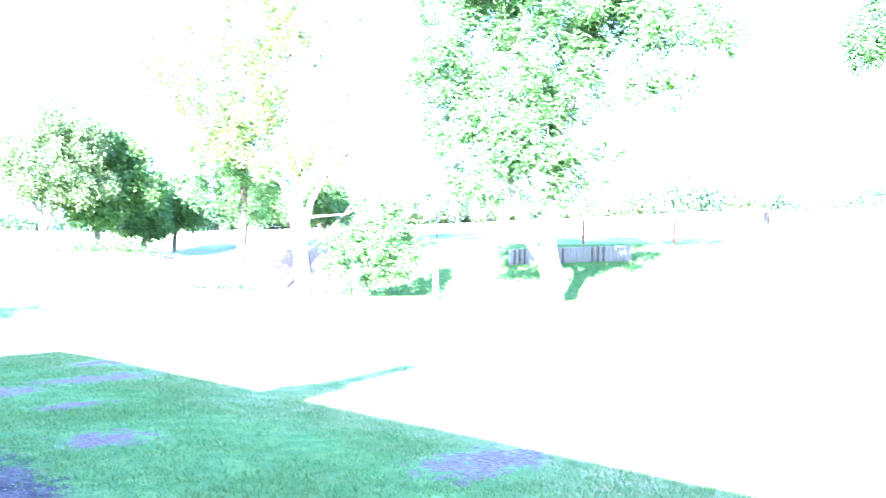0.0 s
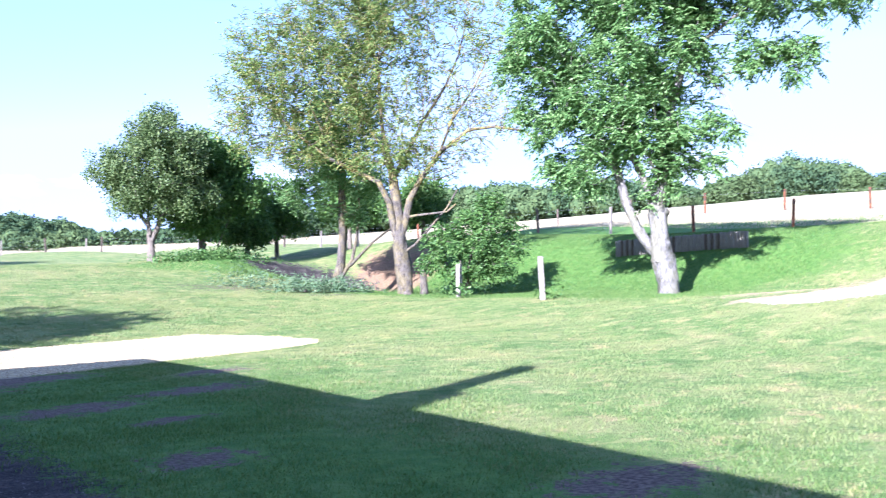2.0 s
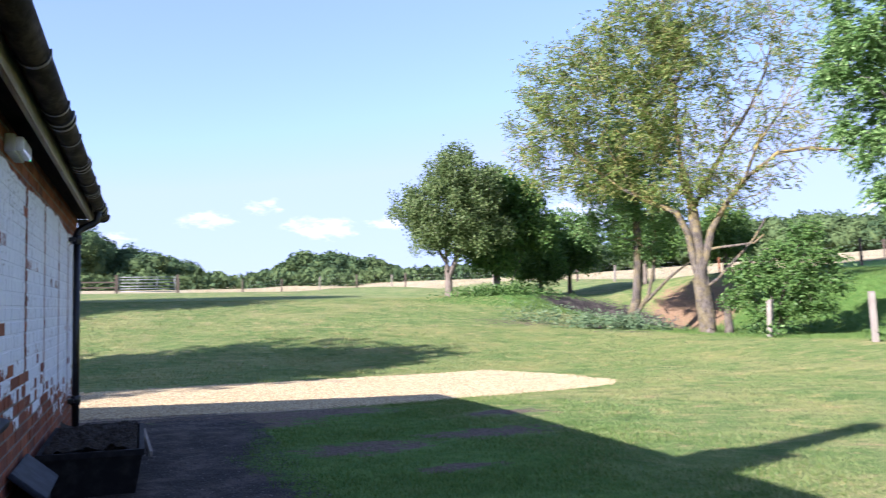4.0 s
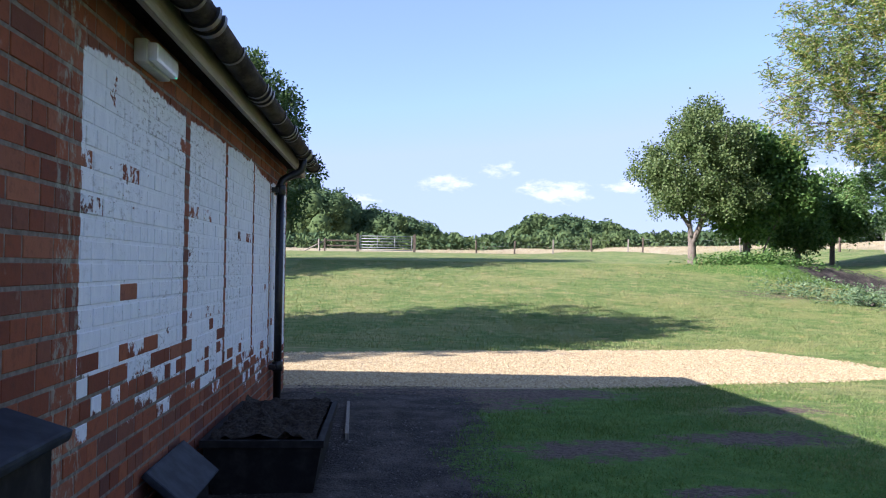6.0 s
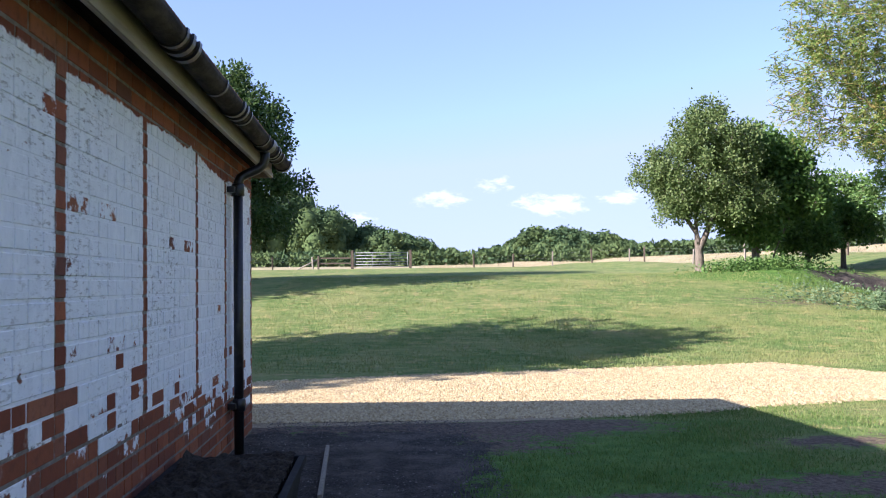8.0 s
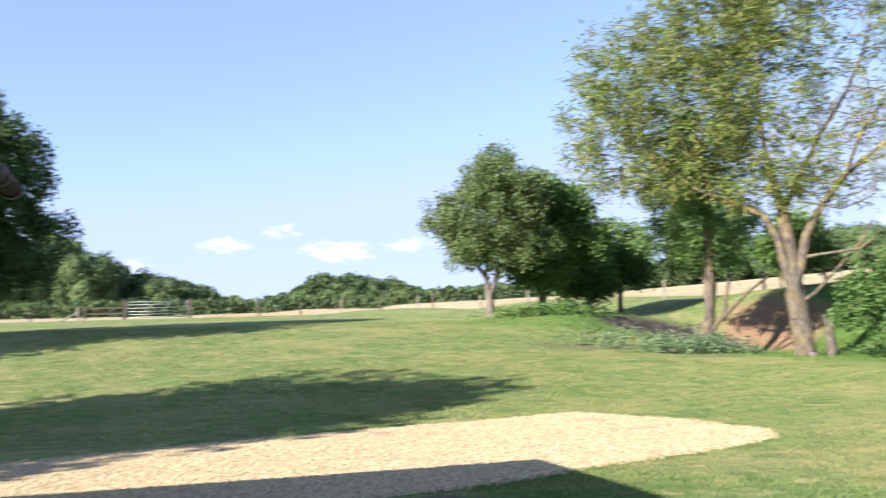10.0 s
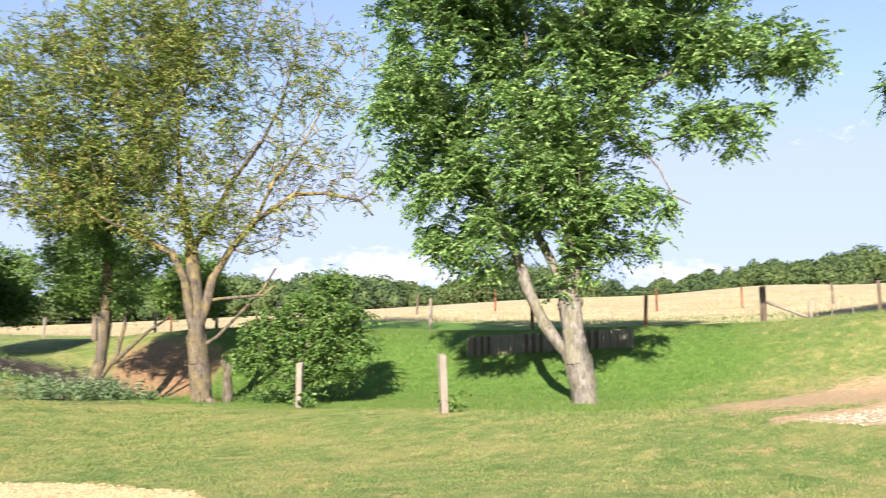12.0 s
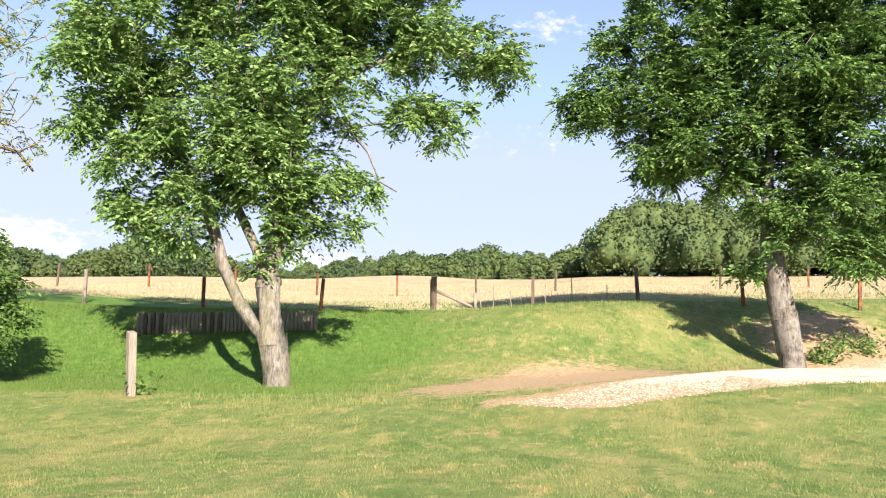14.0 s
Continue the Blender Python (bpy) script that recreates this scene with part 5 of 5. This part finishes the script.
# strainer post with its slanting brace, a gap closed by a hurdle and pale canes
sx, sy = 2 + 26.5 * math.sin(radians(77.3)), 5 + 26.5 * math.cos(radians(77.3))
strainer = thing("strainer_post", "dark strainer post with slanting brace", "fence post", (sx, sy, gz1(sx, sy)))
part("post", post_mesh("post", 1.15, 0.15, DARKWOOD, 31), DARKWOOD, strainer)
bm = bmesh.new()
ex, ey = 0.1, -1.5
tube(bm, [(0, -0.05, 0.72), (ex, ey, gz1(sx + ex, sy + ey) - gz1(sx, sy) + 0.02)], 0.045, 8)
part("brace", bm, WOOD, strainer, "pale slanting brace")
for q, deg in enumerate((80.0, 80.4, 81.2, 82.4, 84.6, 86.4, 88.6)):
    x, y = 2 + 26.2 * math.sin(radians(deg)), 5 + 26.2 * math.cos(radians(deg))
    bm = bmesh.new()
    tube(bm, [(0, 0, -0.1), (0.03 * (q % 3 - 1), 0.05 * (q % 2), 0.6 + 0.12 * (q % 3))], 0.05 if q == 0 else 0.016, 7)
    ob = tagged(new("cane", mesh_from("cane", bm, WOOD)), "thin pale cane stuck in the grass", "cane", "canes at the fence")
    ob.location = (x, y, gz1(x, y))

gate = thing("field_gate", "galvanised steel five-bar field gate, shut", "gate", (1.0, 60.68, gz1(1.0, 60.68)))
for z in (0.18, 0.36, 0.54, 0.75, 0.96, 1.14):
    bm = bmesh.new()
    tube(bm, [(-1.78, 0, z), (1.78, 0, z)], 0.024, 8)
    part("bar", bm, STEEL, gate)
for x in (-1.78, -0.6, 0.6, 1.78):
    bm = bmesh.new()
    tube(bm, [(x, 0, 0.14), (x, 0, 1.18)], 0.03 if abs(x) > 1 else 0.02, 8)
    part("upright", bm, STEEL, gate)
for x in (-1.95, 1.95):
    ob = tagged(new("gate_post", post_mesh("gate_post", 1.3, 0.18, DARKWOOD, 44)), "dark wooden gate post", "post", "gate posts")
    ob.location = (1.0 + x, 60.68, gz1(1.0 + x, 60.68))
rail = thing("rail_panel", "short wooden rail panel beside the gate", "fence", (-1.9, 60.6, gz1(-1.9, 60.6)))
for z in (0.45, 0.8):
    bm = bmesh.new()
    box(bm, -1.3, 0.9, -0.02, 0.02, z - 0.05, z + 0.05, 0.006)
    part("rail", bm, DARKWOOD, rail)
bm = bmesh.new()
box(bm, -1.35, -1.23, -0.06, 0.06, -0.2, 0.95, 0.01)
part("post", bm, DARKWOOD, rail)
bm = bmesh.new()
tube(bm, [(-1.3, 0, 0.75), (-2.7, 0, 0.05)], 0.05, 8)
part("brace", bm, WOOD, rail)

# palisade of upright half-logs set in the bank
ax0, ay0, ax1, ay1 = 22.9, 17.75, 23.25, 13.1
palisade = thing("log_palisade", "low retaining row of weathered upright logs in the bank", "retaining wall", (ax0, ay0, 1.36))
logs = []
for q in range(5):
    bm = bmesh.new()
    r = random.Random(q)
    tube(bm, [(0, 0, -0.5), (0, 0, 0.1), (0.005, 0, 0.46), (0.005, 0, 0.49)], [0.052, 0.052, 0.05, 0.035], 8)
    for v in bm.verts:
        v.co.x *= r.uniform(0.9, 1.1)
    logs.append(mesh_from("log", bm, DARKWOOD if q == 4 else WOOD))
count = 46
for n in range(count):
    t = n / (count - 1)
    ob = new("log", logs[(n * 7 + n // 3) % 5])
    ob.parent = palisade
    ob.matrix_basis = pose((ax1 - ax0) * t, (ay1 - ay0) * t, 0.14 * t + 0.012 * ((n * 5) % 3), 0, 0, (n * 47) % 360)
for n in range(6):
    ob = new("log", logs[n % 2 * 2])
    ob.parent = palisade
    ob.matrix_basis = pose(0.1 + 0.1 * n, 0.03, 0.0, 0, 0, n * 50)

# stump and logs by the ash
stump = tagged(new("stump", None), "lichen-covered broken stump beside the ash", "stump")
stump.location = (18.3, 22.45, gz1(18.3, 22.45))
bm = bmesh.new()
tube(bm, [(0, 0, -0.2), (0.02, 0, 0.2), (0.0, 0.02, 0.7), (0.08, -0.03, 1.0), (0.16, -0.08, 1.12)], [0.2, 0.14, 0.12, 0.11, 0.05], 10)
tube(bm, [(0.0, 0, 0.75), (-0.1, 0.1, 1.15)], [0.07, 0.05], 7)
part("trunk", bm, LICHEN_BARK, stump)
for q, (x, y, ln, turn, rad) in enumerate(((16.4, 25.6, 1.3, 20, 0.07), (17.2, 21.9, 0.7, 60, 0.09), (20.6, 28.0, 1.8, 120, 0.06), (14.6, 24.6, 0.9, 100, 0.05))):
    bm = bmesh.new()
    tube(bm, [(-ln / 2, 0, 0), (-ln / 6, 0.06, 0.03), (ln / 5, -0.04, 0.05), (ln / 2, 0.05, 0.02)], [rad, rad * 0.95, rad * 0.85, rad * 0.7], 8)
    ob = tagged(new("fallen_log", mesh_from("fallen_log", bm, THORN_BARK)), "fallen bleached branch lying in the hollow", "log", "fallen branches")
    ob.matrix_basis = pose(x, y, gz1(x, y) + rad * 0.7, 0, 0, turn)

# ---- low growth ----
def herbs(name, label, category, mat, places, per, size, tall, seed, kind="stuff"):
    rng = np.random.default_rng(seed)
    at, ax = [], []
    for x, y, rx, ry, n in places:
        u, v = rng.normal(size=n) * 0.5 * rx + x, rng.normal(size=n) * 0.5 * ry + y
        z = ground_z(u, v)
        hh = tall * rng.uniform(0.35, 1.1, n)
        for q in range(per):
            s = rng.normal(size=(n, 3)) * np.array((1, 1, 0.3)) + np.array((0, 0, 0.45))
            at.append(np.stack([u, v, z + hh * (q + 0.5) / per], 1) + rng.normal(size=(n, 3)) * 0.05)
            ax.append(s)
    v, f = leaflets(rng, np.concatenate(at), np.concatenate(ax), *size)
    return tagged(new(name, mesh_of(name, v, f, mat)), label, category, kind=kind)


TEAL_LEAF = foliage("teal_leaf", (0.09, 0.16, 0.07), (0.13, 0.20, 0.095), (0.19, 0.26, 0.13), 0.25)
herbs("thistle_patch", "grey-green thistles and weeds at the hollow", "weeds", TEAL_LEAF,
      [(14.3, 24.4, 1.0, 0.5, 50), (15.6, 24.3, 0.6, 0.5, 75), (13.2, 25.6, 1.2, 0.6, 26), (16.4, 25.0, 0.6, 0.5, 70), (15.2, 25.6, 0.7, 0.5, 34), (17.0, 24.2, 0.8, 0.4, 24), (14.0, 26.8, 1.6, 0.8, 26)], 15, (0.105, 0.023), 0.5, 3)
herbs("nettle_patch", "green nettles and docks under the trees", "weeds", ELDER_LEAF,
      [(13.8, 32.0, 1.6, 0.8, 170), (15.5, 32.4, 2.0, 0.8, 220), (18.6, 20.6, 1.0, 0.8, 50), (16.3, 18.0, 0.6, 0.3, 16), (15.7, 13.7, 0.4, 0.3, 8), (19.5, 21.4, 1.2, 1.2, 120), (24.0, 0.6, 0.5, 0.4, 40), (25.0, -0.4, 0.8, 0.7, 70)], 7, (0.11, 0.035), 0.38, 4)


def blades(name, label, mat, x, y, h, w, seed, lean=0.5):
    """Single grass blades as slim triangles."""
    rng = np.random.default_rng(seed)
    n = len(x)
    a = rng.uniform(0, 2 * math.pi, n)
    h = h * rng.uniform(0.5, 1.2, n)
    base = np.stack([x, y, ground_z(x, y) - 0.006], 1)
    side = np.stack([np.cos(a), np.sin(a), np.zeros(n)], 1) * (w * 0.5 * rng.uniform(0.7, 1.3, n))[:, None]
    b = rng.uniform(0, 2 * math.pi, n)
    top = base + np.stack([np.cos(b) * h * lean * rng.uniform(0.2, 1, n), np.sin(b) * h * lean * rng.uniform(0.2, 1, n), h], 1)
    v = np.stack([base - side, base + side, top], 1).reshape(-1, 3)
    return tagged(new(name, mesh_of(name, v, np.arange(3 * n).reshape(-1, 3), mat)), label, "grass", kind="stuff")


def strewn(rng, n, x0, x1, y0, y1):
    return rng.uniform(x0, x1, n), rng.uniform(y0, y1, n)


m = Mat("lawn_blade", 0.6, spec=0.2)
c = m.ramp(m.island(), (0.0, (0.115, 0.185, 0.052)), (0.5, (0.16, 0.228, 0.068)), (1.0, (0.25, 0.275, 0.11)))
c = m.mix(m.math("MULTIPLY", m.step(m.noise(0.45, 4), 0.40, 0.64), 0.5), c, (0.29, 0.28, 0.105))
c = m.mix(m.math("MULTIPLY", m.step(m.noise(2.1, 8, 0.74), 0.54, 0.64), 0.75), c, (0.40, 0.33, 0.135))
c = m.mix(m.math("MULTIPLY", m.step(m.noise(1.3, 8, 0.72), 0.53, 0.64), 0.65), c, (0.065, 0.14, 0.032))
LAWN_BLADE = m.leafy(c, 0.3).m
LUSH_SHADE_BLADE = foliage("lush_shade_blade", (0.066, 0.138, 0.027), (0.115, 0.20, 0.042), (0.175, 0.24, 0.06), 0.35)
DRY_BLADE = foliage("dry_blade", (0.36, 0.305, 0.17), (0.43, 0.37, 0.225), (0.49, 0.43, 0.28), 0.35)
rng = np.random.default_rng(8)


def keep_lawn(x, y, bar=0.4):
    gr, so, sa, tr, fi, lu = covers(x, y)
    k = (np.maximum.reduce([gr, so * 1.15, sa * 0.9, tr * 0.9, fi]) < rng.uniform(0.1, bar + 0.35, len(x)))
    return x[k], y[k]


# bank-green blades colour in the shade on the strip the building shadows
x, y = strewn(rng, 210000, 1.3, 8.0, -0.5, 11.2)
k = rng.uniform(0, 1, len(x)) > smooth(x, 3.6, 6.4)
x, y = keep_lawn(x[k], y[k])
blades("shaded_lawn_grass", "short mown grass by the outbuilding, coloured deeper green for shade", LUSH_SHADE_BLADE, x, y, 0.036, 0.0065, 1, 0.8)
x, y = strewn(rng, 220000, 3.8, 16.5, -1.0, 24.0)
x, y = keep_lawn(x, y)
blades("lawn_grass", "short mown grass of the open lawn", LAWN_BLADE, x, y, 0.036, 0.010, 2, 0.8)
x, y = strewn(rng, 60000, -2.0, 14.0, 15.0, 34.0)
x, y = keep_lawn(x, y)
blades("upper_lawn_grass", "mown grass at the top of the lawn", LAWN_BLADE, x, y, 0.055, 0.018, 3)
x, y = strewn(rng, 200000, 14.5, 26.5, 5.0, 31.0)
gr, so, sa, tr, fi, lu = covers(x, y)
k = (lu > rng.uniform(0.1, 0.8, len(x))) & (sa < 0.5)
blades("bank_grass", "lush uncut grass on the bank", LUSH_SHADE_BLADE, x[k], y[k], 0.075, 0.015, 4, 0.8)
x, y = strewn(rng, 30000, 13.5, 23.5, 20.5, 29.5)
k = (np.hypot((x - 20.0) / 2.4, (y - 23.6) / 2.6) < rng.uniform(0.3, 1.1, len(x))) | (np.hypot((x - 15.0) / 2.2, (y - 28.4) / 1.2) < rng.uniform(0.3, 1.1, len(x)))
k &= np.maximum(covers(x, y)[2], covers(x, y)[3]) < 0.35
blades("rough_grass", "tall rough green grass round the hollow", LUSH_SHADE_BLADE, x[k], y[k], 0.2, 0.016, 7, 0.6)
x, y = strewn(rng, 40000, 14.5, 29, -3.0, 13.0)
gr, so, sa, tr, fi, lu = covers(x, y)
k = np.maximum.reduce([gr, sa, lu, fi]) < 0.4
blades("mound_grass", "thin sunburnt grass on the mound", LAWN_BLADE, x[k], y[k], 0.08, 0.016, 5)
a, r = np.radians(rng.uniform(2, 125, 120000)), rng.uniform(0, 1, 120000) ** 1.6 * 45
r = r + np.interp(np.degrees(a), EDGE_HEADING, EDGE_RANGE) + 3.6
x, y = 2 + r * np.sin(a), 5 + r * np.cos(a)
blades("field_grass", "tall dry straw-coloured grass in the field", DRY_BLADE, x, y, 0.04 + 0.08 * smooth(rim(x, y)[0], 2.0, 9.0), 0.03, 6, 0.5)

# ---- loose stones of the drive and the lane ----
m = Mat("lane_stone", 0.9)
LANE_STONE = m.color(m.ramp(m.island(), (0.0, (0.42, 0.36, 0.25)), (0.5, (0.57, 0.50, 0.37)), (1.0, (0.66, 0.60, 0.47)))).m


def stones(name, label, x, y, size, seed, mat=STONE):
    rng = np.random.default_rng(seed)
    n = len(x)
    shape = np.array(((1, 0, 0), (0.25, 0.95, 0), (-0.8, 0.6, 0), (-0.75, -0.65, 0), (0.3, -0.95, 0), (0.1, 0.05, 0.75)), float)
    a = rng.uniform(0, 2 * math.pi, n)
    s = size * rng.uniform(0.55, 1.35, n)
    c, d = np.cos(a)[:, None] * s[:, None], np.sin(a)[:, None] * s[:, None]
    jig = shape[None] * rng.uniform(0.75, 1.25, (n, 6, 1))
    v = np.stack([x[:, None] + jig[..., 0] * c - jig[..., 1] * d, y[:, None] + jig[..., 0] * d + jig[..., 1] * c, ground_z(x, y)[:, None] + 0.004 + jig[..., 2] * s[:, None] * rng.uniform(0.7, 1.2, (n, 1))], 2)
    fan = np.array(((0, 1, 5), (1, 2, 5), (2, 3, 5), (3, 4, 5), (4, 0, 5)))
    f = (np.arange(n)[:, None, None] * 6 + fan[None]).reshape(-1, 3)
    return tagged(new(name, mesh_of(name, v.reshape(-1, 3), f, mat)), label, "gravel", kind="stuff")


x, y = strewn(rng, 150000, -3.0, 8.6, 10.2, 16.4)
k = inside(x, y, DRIVE) < rng.uniform(-0.3, 0.12, len(x))
stones("drive_gravel", "pale yellow limestone gravel of the drive", x[k], y[k], 0.019, 1)
x, y = strewn(rng, 90000, 13.5, 25.5, -4.0, 7.8)
k = inside(x, y, LANE) < rng.uniform(-0.3, 0.1, len(x))
stones("lane_gravel", "pale limestone gravel of the lane", x[k], y[k], 0.015, 2, LANE_STONE)
x, y = strewn(rng, 14000, 0.1, 1.9, 2.0, 10.6)
m = Mat("dark_grit", 0.9)
GRIT = m.color(m.ramp(m.island(), (0.0, (0.03, 0.028, 0.026)), (0.8, (0.075, 0.07, 0.065)), (1.0, (0.2, 0.18, 0.16)))).m
stones("track_grit", "scattered grit on the dark track", x, y, 0.007, 3, GRIT)

# ---- bricks of the long wall ----
def brick_mesh(name, ln, depth=0.028, worn=0.0025):
    bm = bmesh.new()
    box(bm, -depth, 0.0, -ln / 2, ln / 2, -0.033, 0.033)
    front = [e for e in bm.edges if all(v.co.x > -0.001 for v in e.verts)]
    bmesh.ops.bevel(bm, geom=front, offset=worn, segments=1, affect="EDGES")
    return mesh_from(name, bm, BRICK)


STRETCHER, HEADER = brick_mesh("brick", 0.225), brick_mesh("brick", 0.105)
r = random.Random(4)
near_bricks, rest = [], []
for c in range(int((EAVE + 0.08) / COURSE) + 1):
    z = 0.04 + c * COURSE
    y, n = DOOR1 + (0.0 if c % 2 else -0.1175), 0
    while y < WALL_END - 0.02:
        ln = 0.115 if (c % 4 == 1 or (n + c) % 3 == 2) else 0.235
        y0, y1 = max(y, DOOR1), min(y + ln, WALL_END)
        if y1 - y0 > 0.05:
            (near_bricks if 3.3 < y0 and y1 < 5.5 else rest).append(((y0 + y1) / 2, y1 - y0 - 0.01, z, r.uniform(-0.0015, 0.0025)))
        y, n = y + ln, n + 1
for y, ln, z, out in near_bricks:
    ob = new("brick", STRETCHER if ln > 0.15 else HEADER)
    ob.parent = wall
    ob.matrix_basis = Matrix.Translation((out, y, z)) @ Matrix.Diagonal((1, ln / (0.225 if ln > 0.15 else 0.105), 1, 1))
src = np.array([v.co[:] for v in STRETCHER.vertices])
fs = [tuple(p.vertices) for p in STRETCHER.polygons]
verts, faces = [], []
for y, ln, z, out in rest:
    k0 = len(verts)
    verts += [(a + out, y + b * ln / 0.225, z + c) for a, b, c in src]
    faces += [tuple(k0 + q for q in f) for f in fs]
me = bpy.data.meshes.new("brickwork")
me.from_pydata(verts, [], faces)
me.materials.append(BRICK)
ob = tagged(new("brickwork", me), kind="stuff")
ob.parent = wall
# the doorway's outer pier and the end face
bm = bmesh.new()
box(bm, 0.001, 0.192, -1.06, -0.75, -0.2, EAVE + 0.05)
pier = tagged(new("door_pier", mesh_from("door_pier", bm, MORTAR)), "red brick pier at the doorway", "pier", kind="structure")
PIER_BRICKS = {}
for ln in (0.1, 0.215):
    me = bpy.data.meshes.new("brick")
    me.from_pydata([(a * 7, b * ln / 0.225, d) for a, b, d in src], [], fs)
    me.materials.append(BRICK)
    PIER_BRICKS[ln] = me
for c in range(27):
    for y, ln in ((-1.07 + (0.055 if c % 2 else 0.1125), 0.1 if c % 2 else 0.215), (-1.07 + (0.22 if c % 2 else 0.275), 0.215 if c % 2 else 0.1)):
        ob = new("brick", PIER_BRICKS[ln])
        ob.parent = pier
        ob.matrix_basis = pose(0.2, y, 0.04 + c * COURSE)
verts, faces = [], []
for c in range(int((EAVE + 0.08) / COURSE) + 1):
    z = 0.04 + c * COURSE
    x = 0.0
    n = c
    while x > -5.2:
        ln = 0.115 if n % 2 else 0.235
        k0 = len(verts)
        verts += [(x - ln / 2 + b * (ln - 0.01) / 0.225, WALL_END + a, z + d) for a, b, d in src]
        faces += [tuple(k0 + q for q in f[::-1]) for f in fs]
        x -= ln
        n += 1
me = bpy.data.meshes.new("end_brickwork")
me.from_pydata(verts, [], faces)
me.materials.append(BRICK)
ob = tagged(new("brickwork", me), kind="stuff")
ob.parent = bpy.data.objects["wall_north"]
